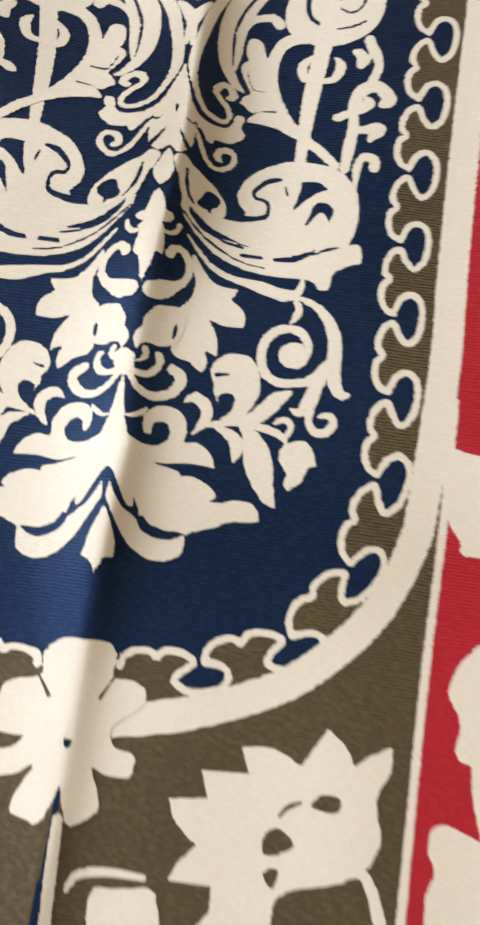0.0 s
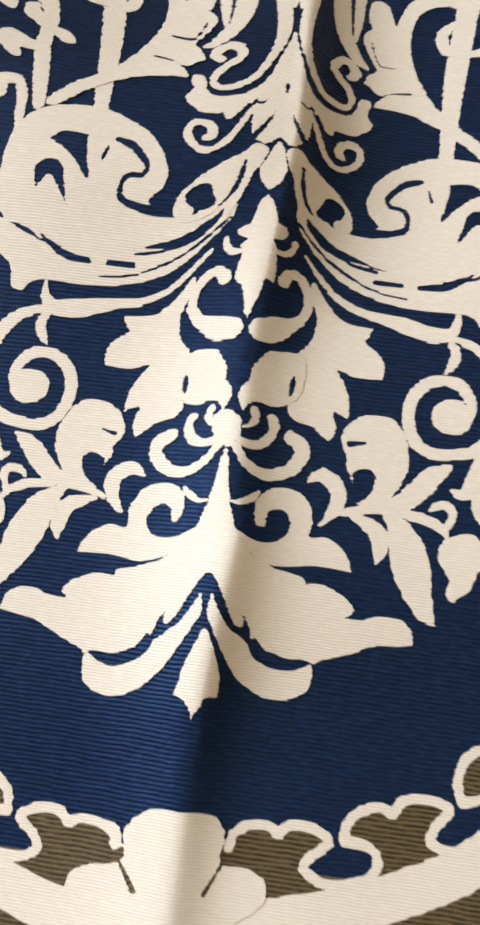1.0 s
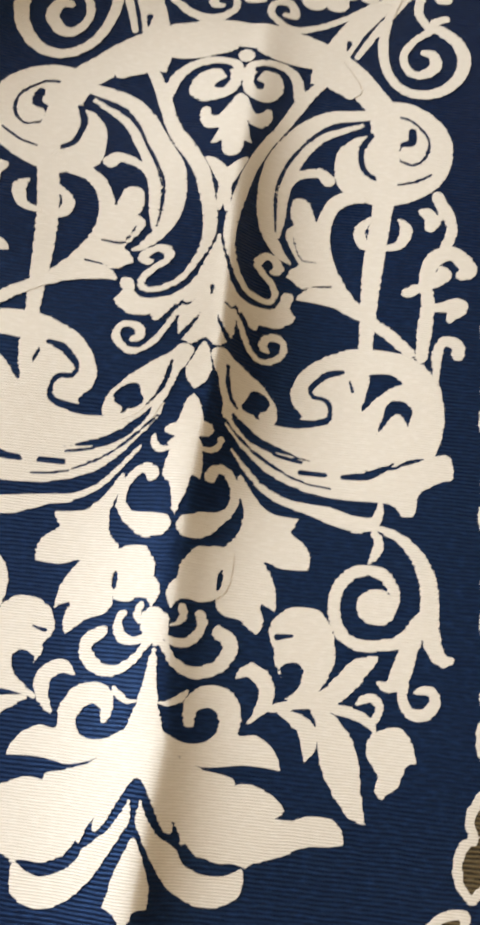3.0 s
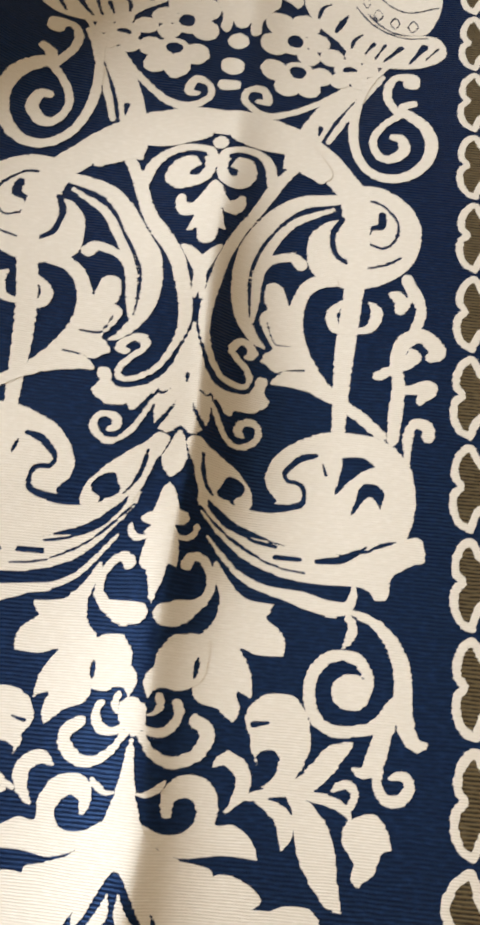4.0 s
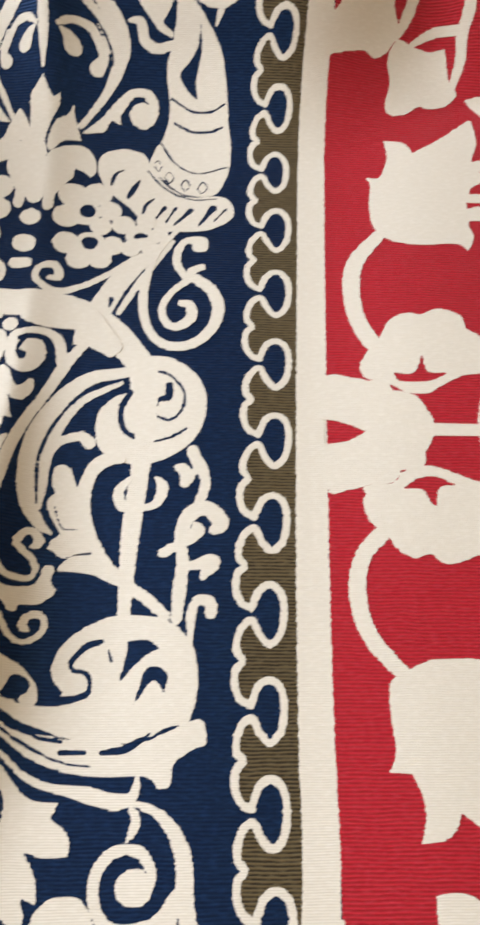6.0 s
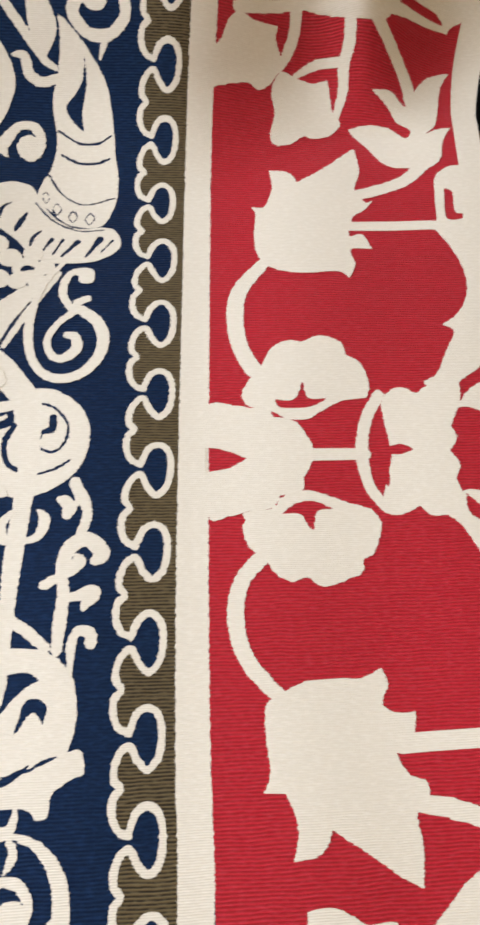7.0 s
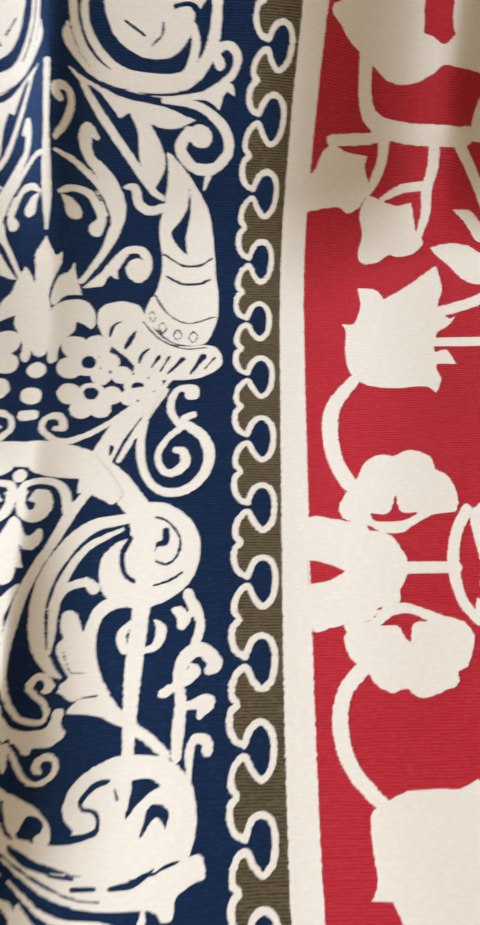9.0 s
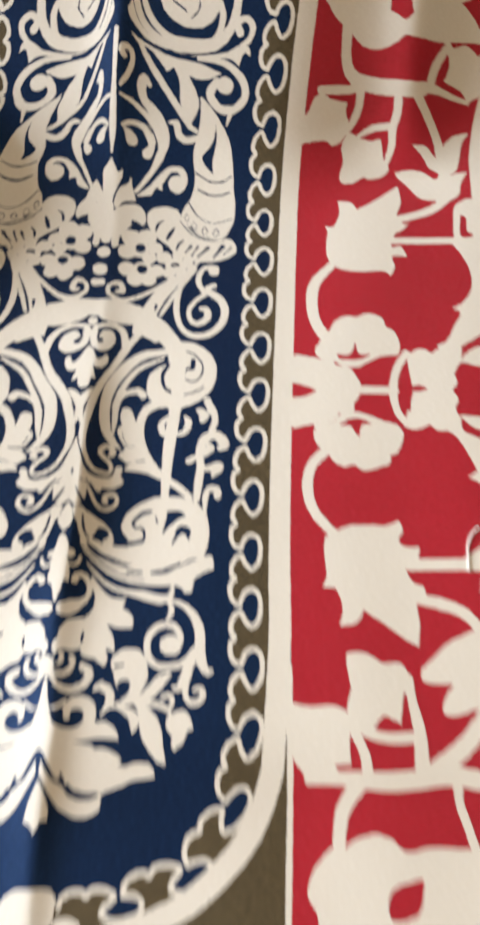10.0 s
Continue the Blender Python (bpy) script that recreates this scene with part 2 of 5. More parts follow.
def sheet(name, us, ss, field, lift, mat, parent, deep=0.11, label=""):
    """One piece of woven cloth: the part of the grid us x ss where field is below zero, laid on the cloth, with an edge of its own."""
    nu, ns = len(us), len(ss)
    inside = field < 0
    if not inside.any():
        return None
    ids = np.arange(ns * nu).reshape(ns, nu)
    U, S = np.meshgrid(us, ss)
    with np.errstate(all="ignore"):
        th = np.clip(field[:, :-1] / (field[:, :-1] - field[:, 1:]), 0.02, 0.98)
        tv = np.clip(field[:-1] / (field[:-1] - field[1:]), 0.02, 0.98)
    pu = np.concatenate([U.ravel(), (U[:, :-1] + th * (U[:, 1:] - U[:, :-1])).ravel(), U[:-1].ravel()])
    ps = np.concatenate([S.ravel(), S[:, :-1].ravel(), (S[:-1] + tv * (S[1:] - S[:-1])).ravel()])
    eh = ns * nu + np.arange(ns * (nu - 1)).reshape(ns, nu - 1)
    ev = ns * nu + ns * (nu - 1) + np.arange((ns - 1) * nu).reshape(ns - 1, nu)
    local = np.stack([ids[:-1, :-1], ids[:-1, 1:], ids[1:, 1:], ids[1:, :-1], eh[:-1], ev[:, 1:], eh[1:], ev[:, :-1]], -1)
    code = inside[:-1, :-1] * 1 + inside[:-1, 1:] * 2 + inside[1:, 1:] * 4 + inside[1:, :-1] * 8
    tris, rims = [], []
    for c, polygons in CASES.items():
        cells = local[code == c]
        if not len(cells):
            continue
        for poly in polygons:
            for i in range(1, len(poly) - 1):
                tris.append(cells[:, [poly[0], poly[i], poly[i + 1]]])
            for a, b in zip(poly, poly[1:] + poly[:1]):
                if a > 3 and b > 3:
                    rims.append(cells[:, [a, b]])
    for row, flip in ((0, False), (ns - 1, True)):
        k = np.nonzero(inside[row, :-1] & inside[row, 1:])[0]
        rims.append(np.stack([ids[row, k], ids[row, k + 1]], -1)[:, :: -1 if flip else 1])
    for col, flip in ((0, True), (nu - 1, False)):
        k = np.nonzero(inside[:-1, col] & inside[1:, col])[0]
        rims.append(np.stack([ids[k, col], ids[k + 1, col]], -1)[:, :: -1 if flip else 1])
    tris, rims = np.concatenate(tris), np.concatenate(rims)
    used, back = np.unique(tris.ravel(), return_inverse=True)
    tris = back.reshape(-1, 3)
    edge, back = np.unique(rims.ravel(), return_inverse=True)
    rims = back.reshape(-1, 2) + len(used)
    m = len(edge)
    tu, ts = np.concatenate([pu[used], pu[edge], pu[edge]]), np.concatenate([ps[used], ps[edge], ps[edge]])
    heights = np.concatenate([np.full(len(used) + m, lift), np.full(m, lift - deep)])
    co = place(tu, ts, heights)
    tris = np.concatenate([tris, np.stack([rims[:, 1], rims[:, 0], rims[:, 0] + m], -1), np.stack([rims[:, 1], rims[:, 0] + m, rims[:, 1] + m], -1)])
    mesh = bpy.data.meshes.new(name)
    mesh.vertices.add(len(co))
    mesh.vertices.foreach_set("co", co.astype(np.float32).ravel())
    mesh.loops.add(tris.size)
    mesh.loops.foreach_set("vertex_index", tris.astype(np.int32).ravel())
    mesh.polygons.add(len(tris))
    mesh.polygons.foreach_set("loop_start", np.arange(0, tris.size, 3, dtype=np.int32))
    mesh.update(calc_edges=True)
    mesh.polygons.foreach_set("use_smooth", np.ones(len(tris), bool))
    layer = mesh.uv_layers.new(name="weave")
    flat = tris.ravel()
    layer.data.foreach_set("uv", np.stack([tu[flat], ts[flat]], -1).astype(np.float32).ravel() / 1000)
    mesh.materials.append(mat)
    ob = new(name, mesh)
    ob.parent = parent
    return tagged(ob, label)


def motif(name, how, add, cut=(), step=0.34, lift=0.11, trim=0.0, label=""):
    """A woven figure: its shapes joined, less those cut out. how: "axis" lies across the middle line, "pair" has a twin mirrored in it."""
    points = np.concatenate([p[:, :2] for _, p in add])
    wide = max([p[:, 2].max() / 2 for kind, p in add if kind == "stem"], default=0) + 1.5
    lo, hi = points.min(0) - wide, points.max(0) + wide
    for side in ((1, -1) if how == "pair" else (1,)):
        a, b = lo[0], hi[0]
        if side < 0 or how == "axis":
            m0, m1 = 2 * float(axis(lo[1])), 2 * float(axis(hi[1]))
            far, near = min(m0, m1) - hi[0], max(m0, m1) - lo[0]
            grown = 25 if hi[1] > 290 else 8
            a, b = (far - 8, near + grown) if side < 0 else (min(a, far - 8), max(b, near))
        spare = 7 if side < 0 or how == "axis" else 0
        us, ss = np.arange(a, b + step, step), np.arange(lo[1] - spare, hi[1] + spare + step, step)
        U, S = np.meshgrid(us, ss)

        def field(u, s):
            f = np.min([distance(sh, u, s) for sh in add], 0) + trim
            for sh in cut:
                f = np.maximum(f, -distance(sh, u, s))
            return f
        f = field(U, S) if side > 0 else np.where(U > axis(S) + 12, 9.0, field(*twin(U, S)))
        if how == "axis":
            f = np.minimum(f, field(*twin(U, S)))
        f = f + 0.22 * ROWS_OF_YARN[((S + 300) / 0.37).astype(int) % 4000]
        sheet(name, us, ss, f, lift + 0.0008 * len(shawl.children), CREAM, shawl, label=label)


# ---------------------------------------------------------------- the room
def box(name, lo, hi, mat, parent=None, bevel=0.0, cuts=2):
    bm = bmesh.new()
    bmesh.ops.create_cube(bm, size=1)
    for v in bm.verts:
        v.co = [l + (c + 0.5) * (h - l) for c, l, h in zip(v.co, lo, hi)]
    if bevel:
        bmesh.ops.bevel(bm, geom=bm.edges[:], offset=bevel, segments=cuts, affect="EDGES", profile=0.6)
    mesh = bpy.data.meshes.new(name)
    bm.to_mesh(mesh)
    bm.free()
    mesh.materials.append(mat)
    ob = new(name, mesh)
    ob.parent = parent
    return ob


tagged(box("floor", (-1.9, -2.4, -0.1), (2.6, 1.2, 0.0), FLOOR), "brown wooden floor of the room", "floor", kind="structure")
tagged(box("ceiling", (-1.9, -2.4, 2.5), (2.6, 1.2, 2.6), CEILING), "plain white painted ceiling", "ceiling", kind="structure")
tagged(box("wall_north", (-1.9, 1.1, 0), (2.6, 1.2, 2.5), PLASTER), "plain painted wall behind the sofa", "wall", kind="structure")
tagged(box("wall_south", (-1.9, -2.5, 0), (2.6, -2.4, 2.5), PLASTER), "plain painted wall opposite the sofa", "wall", kind="structure")
tagged(box("wall_east", (2.5, -2.4, 0), (2.6, 1.1, 2.5), PLASTER), "plain painted side wall", "wall", kind="structure")
west = tagged(new("wall_west"), "plain painted wall with the window opening", "wall", kind="structure")
for name, lo, hi in (("wall_panel", (-1.6, -2.4, 0), (-1.5, 1.1, 0.75)), ("wall_panel", (-1.6, -2.4, 1.65), (-1.5, 1.1, 2.5)),
                     ("wall_panel", (-1.6, -2.4, 0.75), (-1.5, -0.1, 1.65)), ("wall_panel", (-1.6, 0.8, 0.75), (-1.5, 1.1, 1.65))):
    box(name, lo, hi, PLASTER, west)

# ---------------------------------------------------------------- the sofa
sofa = tagged(new("sofa"), "dark blue-black upholstered sofa under the cloth", "sofa")


def upholstery(name, ss, mat, drop, bottom):
    """A cushion whose upper face follows the seat and the backrest."""
    us = np.linspace(-820, 820, 165)
    U, S = np.meshgrid(us, ss)
    y, z = profile(U, S)
    top = np.stack([U / 1000, y / 1000, SEAT + (z - 5.0 - 17.0 * smooth((95 - S) / 95)) / 1000], -1)
    low = top.copy()
    low[..., 1] += drop
    low[..., 2] = bottom
    n = top.shape[0] * top.shape[1]
    ns, nu = U.shape
    verts = np.concatenate([top.reshape(-1, 3), low.reshape(-1, 3)])
    k = np.arange(n).reshape(ns, nu)
    faces = [f for f in np.stack([k[:-1, :-1], k[:-1, 1:], k[1:, 1:], k[1:, :-1]], -1).reshape(-1, 4).tolist()]
    faces += [[b + n for b in f[::-1]] for f in faces]
    loop = k[0].tolist() + k[1:, -1].tolist() + k[-1, -2::-1].tolist() + k[-2:0:-1, 0].tolist()
    faces += [[b, a, a + n, b + n] for a, b in zip(loop, loop[1:] + loop[:1])]
    mesh = bpy.data.meshes.new(name)
    mesh.from_pydata(verts.tolist(), [], faces)
    mesh.polygons.foreach_set("use_smooth", np.ones(len(faces), bool))
    mesh.materials.append(mat)
    ob = new(name, mesh)
    ob.parent = sofa
    return ob


upholstery("seat", np.linspace(-260, 430, 70), UPHOLSTERY, 0.0, 0.20)
upholstery("backrest", np.linspace(430, 660, 24), UPHOLSTERY, 0.22, 0.22)
for x in (-0.92, 0.826):
    box("armrest", (x, -0.27, 0.18), (x + 0.094, 0.62, 0.62), UPHOLSTERY, sofa, 0.02)
for x in (-0.86, 0.80):
    for y in (-0.22, 0.50):
        box("leg", (x, y, 0.0), (x + 0.05, y + 0.05, 0.19), WOOD, sofa, 0.004)

# ---------------------------------------------------------------- the patterned cloth
shawl = tagged(new("patterned_cloth"), "creased navy, red and cream woven cloth spread over a dark sofa", "cloth")
shawl.location = (0, 0, 0)
LOW, HIGH = -150.0, 470.0


def edge(s):
    return np.interp(s, [-150, 190, 250, 300, 330, 352, 388, 470], [199, 200, 203, 203, 204, 208.5, 215.5, 222])


def red_from(s):
    return np.interp(s, [-150, -80, 5, 60, 117, 187, 253, 325, 374, 420, 470], [91.5, 93, 94.6, 94.3, 94.2, 96.3, 98.8, 101.6, 104.3, 108, 111])


def grid(a, b, step):
    return np.arange(a, b + step, step), np.arange(LOW, HIGH + step, step)


us, ss = np.concatenate([np.arange(-216, -20, 0.9), np.arange(-20, 32, 0.3), np.arange(32, 229, 0.9)]), grid(-216, 228, 0.9)[1]
U, S = np.meshgrid(us, ss)
sheet("navy_ground", us, ss, np.maximum(U - edge(S), 2 * axis(S) - edge(S) - U), 0.0, BLUE, shawl, 0.7, "navy blue ribbed ground weave")

# the wavy chain line that parts the navy field from the brown band
NECKS = [(6.4, -26.6), (29.7, -22.5), (53.5, -12.7), (67.9, 8.8), (72.7, 34.2), (73.4, 58.9), (72.6, 83.3), (72.6, 107.4), (72.9, 132.2), (73.9, 158.0), (75.3, 183.5), (76.0, 209.2), (76.6, 235.3), (77.5, 260.7), (77.8, 284.8), (79.0, 309.1), (80.2, 334.2), (81.6, 360.4), (84.5, 384.8), (86.2, 413.0), (89.0, 438.0), (92.0, 463.0)]
LINK = [(0.02, -0.065), (0.10, -0.26), (0.22, -0.33), (0.33, -0.26), (0.375, -0.08), (0.34, 0.18), (0.22, 0.31), (0.11, 0.21), (0.03, 0.065),
        (-0.07, 0.13), (-0.13, 0.27), (-0.13, 0.40), (-0.07, 0.49), (-0.14, 0.58), (-0.15, 0.74), (-0.09, 0.88), (0.02, 0.935)]


def link_line(i):
    """The line of one link, from neck i + 1 down to neck i."""
    p, q = np.array(NECKS[i + 1], float), np.array(NECKS[i], float)
    back = np.array(NECKS[min(i + 2, len(NECKS) - 1)], float)
    d = q - p
    span = np.hypot(*d)
    along0, along1 = (q - back) / np.hypot(*(q - back)), d / span
    if i:
        after = np.array(NECKS[i - 1], float) - p
        along1 = after / np.hypot(*after)
    out = []
    for a, b in LINK:
        t = min(max(b, 0.0), 1.0)
        way = along0 * (1 - t) + along1 * t
        way = way / np.hypot(*way)
        side = np.array((-way[1], way[0]))
        base = p + d * b if 0 <= b <= 1 else p + along0 * b * span
        out.append(tuple(base + side * a * span))
    return out


LINKS = [link_line(i) for i in range(len(NECKS) - 1)]
course = [p for ln in reversed(LINKS) for p in ln[:-1]]
inner = ("leaf", spline([(-30, 475), (92, 475)] + course + [(6, -27), (-30, -27)], True, (0, 1), 3))
us, ss = grid(-1.9, 114, 0.75)
U, S = np.meshgrid(us, ss)
kind, outline = inner
hole = np.zeros(U.shape, bool)
for a, b in zip(outline, np.roll(outline, -1, 0)):
    if a[1] != b[1]:
        rows = slice(*np.searchsorted(ss, sorted((a[1], b[1]))))
        hole[rows] ^= U[rows] < (S[rows] - a[1]) * (b[0] - a[0]) / (b[1] - a[1]) + a[0]
brown = np.maximum(np.where(hole & (S > -30), 0.3, -0.3), U - red_from(S) + 1.0)
sheet("brown_band", us, ss, brown, 0.04, BROWN, shawl, 0.1, "olive brown ribbed border weave")


def mirrored(us, ss, make):
    """Grid and field of the twin on the other side of the middle line."""
    left = np.arange(-us[-1] - 4, 40, us[1] - us[0])
    U2, S2 = np.meshgrid(left, ss)
    return left, ss, make(*twin(U2, S2))


def lookup(u, s):
    i = np.clip(((u - us[0]) / (us[1] - us[0])).round().astype(int), 0, len(us) - 1)
    j = np.clip(((s - ss[0]) / (ss[1] - ss[0])).round().astype(int), 0, len(ss) - 1)
    return np.where(u < us[0], 1.0, brown[j, i])


sheet("brown_band", *mirrored(us, ss, lookup), 0.04, BROWN, shawl, 0.1, "olive brown ribbed border weave")


def red_field(u, s):
    return np.maximum(red_from(s) - u, u - edge(s) + 0.5)


us, ss = grid(86, 226, 0.9)
U, S = np.meshgrid(us, ss)
sheet("red_panel", us, ss, red_field(U, S), 0.05, RED, shawl, 0.1, "crimson ribbed side panel")
sheet("red_panel", *mirrored(us, ss, red_field), 0.05, RED, shawl, 0.1, "crimson ribbed side panel")

# cream bands: the frame round the navy field, the thin line below it and the woven outer edge
band = [(float(red_from(s)) - 4.6, s, 9.2) for s in (470, 440, 405, 370, 335, 300, 260, 220, 180, 140, 100, 70)] + \
       [(87.2, 26.7, 9), (86.5, 20, 9), (83, 8.2, 9), (77, -3.8, 9), (67.5, -15, 9), (55.7, -25, 9), (41.7, -32.1, 9), (25.9, -37.7, 9), (9.9, -41.3, 9), (-2, -43.3, 9)]
motif("cream_band", "pair", [stem(*band)], step=0.5, lift=0.06)
motif("cream_line", "pair", [stem(*[(float(red_from(s)) - 0.8, s, 2.4) for s in (60, 30, 5, -35, -80, -150)])], step=0.5, lift=0.07)


def border_field(u, s):
    width = np.interp(s, [250, 300, 330, 352, 470], [9.5, 10, 10, 11.5, 12])
    return np.maximum(edge(s) - width - u, u - edge(s) + 0.1)


us, ss = grid(180, 226, 0.6)
U, S = np.meshgrid(us, ss)
sheet("selvedge", us, ss, border_field(U, S), 0.09, CREAM, shawl, 0.5, "plain cream woven edge")
sheet("selvedge", *mirrored(us, ss, border_field), 0.09, CREAM, shawl, 0.5, "plain cream woven edge")

for line in LINKS:
    motif("chain_link", "pair", [stem(*[(a, b, 2.0) for a, b in line])])

# ---------------------------------------------------------------- the woven figures
motif("arch_band", "pair", [
    stem((-0.5, 227.3, 9.7), (11.1, 228, 9.7), (22.2, 225.4, 10), (31.4, 219.8, 9), (37, 212.8, 8.9), (41.6, 205.9, 8.4), (42.9, 193.7, 6.7), (42.8, 181.8, 5.8), (41.7, 170.3, 5.6), (40.3, 155.5, 5.4), (39.8, 145, 4.6), (39.6, 134.8, 3.8), (39.2, 121.8, 3.4), (38.6, 114.7, 0.9)),
    stem((25.5, 223.6, 7.9), (30.6, 235.4, 7.3), (36.6, 244.2, 6.2), (46.5, 254.9, 2.6))], [
    leaf((29.5, 232.5), (31.2, 231.8), (29.7, 228.5))], trim=0.12)
motif("scroll", "pair", [
    stem((32.8, 226.6, 2), (39.5, 239.9, 2.5), (48.7, 255.1, 2.1))], trim=0.12)
motif("sprig", "pair", [
    stem((52.7, 174.3, 2.1), (54.5, 172.2, 2.8), (54.9, 169.4, 3.1))], trim=0.12)
motif("sprig", "pair", [
    stem((56.9, 179.6, 3.6), (58.1, 176.4, 3.6), (60.2, 171.9, 3.2))], trim=0.12)
motif("bead", "single", [
    stem((2.8, 261.2, 6.3), (2.5, 260.8, 6.3))])
motif("bead", "single", [
    stem((1.9, 250.4, 7), (1.6, 250.4, 7.1))])
motif("bead", "single", [
    stem((-0.2, 242.4, 4), (3, 242.9, 3.9))])
motif("scroll", "pair", [
    stem((38.2, 249.8, 1.7), (28.5, 241, 2.1), (19.7, 235.3, 2.4), (12.5, 233.3, 2.8), (6.8, 236.8, 2.5), (7.4, 241.6, 2.1), (11.9, 243.1, 2.9), (13.5, 238.8, 2.9), (10.7, 237.9, 2))], trim=0.12)
motif("roundel", "pair", [
    leaf((38, 209.7), (47.5, 211.2), (56.3, 206.4), (60.7, 197.6), (59.6, 187.4), (55, 180.7), (48.4, 176.6), (41.8, 175), (35.2, 176.3), (30, 179.6), (28.3, 186.2), (29.3, 192.3), (33.4, 196.8), (37.6, 198.9), (37.3, 205.5))], [
    stem((44.7, 205.6, 0.8), (49.4, 204.6, 1), (53.9, 198.9, 0.9), (53.4, 192.8, 0.9), (49.8, 189.4, 0.9), (45.5, 191.6, 0.9), (46.2, 195.7, 1.5), (49.3, 197.2, 2.6), (49.5, 200.9, 2.3)),
    stem((44.1, 182.3, 0.7), (49.9, 183.5, 0.9), (54.9, 186.6, 0.7)),
    stem((38.1, 198.3, 1.9), (35.6, 193, 1.8), (36.4, 186.7, 1.6), (39.9, 183.5, 1.4))], trim=0.12)
motif("scroll", "pair", [
    stem((36.8, 205.4, 3.8), (25.8, 202.5, 4.5), (17.9, 194.8, 5.2), (12.4, 183.3, 5.5), (10.8, 170.9, 5), (12.2, 161.9, 4.5), (15.7, 156.1, 3), (18.8, 153.8, 1)),
    stem((35.3, 201.5, 1.5), (24.5, 195.3, 2.6), (18.5, 186.3, 2.9), (15.5, 176.2, 3.2), (15.2, 166.6, 2.4), (14.9, 161, 0.9)),
    stem((15.1, 174.6, 1.8), (18.5, 181.2, 2.5), (24.4, 183.6, 3.3), (27, 181.5, 4))], [
    stem((36.4, 203.1, 0.6), (25.2, 197.9, 0.7), (17.1, 188.1, 0.7), (13.5, 177.7, 0.7), (13.3, 169.9, 0.7), (14.2, 161.7, 0.5))], trim=0.12)
motif("wing_scroll", "pair", [
    leaf((22, 115.6), (22, 120), (25.4, 125.7), (31.2, 129.6), (38.8, 132.1), (48, 131.5), (53.9, 129.1), (58.1, 123.8), (59.6, 117.3), (59.4, 111.1), (57.2, 104.9), (51.7, 103.3), (44.5, 100.2), (32.9, 99.6), (24.1, 101.8), (15.2, 105), (7.1, 110.4), (11.9, 110.3), (20.5, 110.8), (24.8, 111.8)),
    leaf((6.5, 110.2), (12.5, 103.9), (24.1, 101.4), (44.5, 100.2), (56.8, 104.9), (61.2, 105), (62.2, 99.4, 1), (58.3, 98), (54, 95.1), (53.1, 90.1), (50.2, 89.1, 1), (46.9, 92.1), (36.2, 92.1), (26.1, 93.3), (15.8, 97.7), (6.8, 105.9))], [
    stem((34.1, 124.9, 1.2), (30.1, 123.4, 1.9), (26.8, 119.9, 1.2), (27.4, 117.6, 1.1), (30.4, 117.1, 1.1), (31.8, 114.6, 1.1), (30.8, 111.4, 1.4), (25, 110, 2.1), (19, 110.1, 2.4), (14, 110.1, 1.2)),
    leaf((40.6, 124.8, 1), (45.9, 125.3), (49.7, 123.1, 1), (46, 121.5), (43.1, 119), (39.5, 114.8, 1), (39.6, 120.3)),
    leaf((46.1, 118), (49.9, 118.3), (51.7, 115.9), (50.8, 112.2, 1), (48.5, 115.1), (46.3, 113.5), (43.2, 108.8, 1), (44.4, 112.9)),
    stem((36.1, 122.8, 0.8), (37, 120, 0.6)),
    stem((6.4, 110.9, 0.7), (12.4, 104.8, 0.9), (19.8, 101.4, 0.9), (25.7, 100.2, 0.6)),
    stem((25.8, 97.6, 1.4), (31.6, 97.6, 1.2)),
    stem((35.9, 97.5, 1.3), (41.7, 98.5, 1.9), (47.6, 102, 0.7)),
    stem((6.7, 107, 0.6), (14.1, 101.2, 0.7), (24.5, 95.9, 0.7), (33.2, 94.4, 0.6))], trim=0.12)
motif("tendril", "pair", [
    stem((9, 100.5, 1.1), (13.3, 96, 1.4), (17.3, 92.5, 1.7), (22.5, 90, 2.1), (28.2, 88.9, 2.8), (33.9, 87.7, 4.2), (38.9, 86.6, 4.2), (43.1, 86.8, 3.4), (44.8, 89.4, 2.3), (45, 92.2, 1))], trim=0.12)
motif("tendril", "pair", [
    stem((41.7, 86.3, 1.4), (46.6, 85.6, 2.2), (50.9, 83.4, 2.8), (54.4, 79.6, 3.6), (56.6, 74.6, 4.3), (57.2, 69.4, 4.5), (57, 64.9, 5), (57.9, 61.8, 4.4), (58.6, 59.6, 3.9), (60.6, 57.7, 3.1), (62.5, 58.2, 1.4))], trim=0.12)
motif("tendril", "pair", [
    stem((43.9, 85.1, 2), (45.1, 82.4, 2.5), (44.3, 79.6, 2.2), (43, 77.7, 0.7))], trim=0.12)
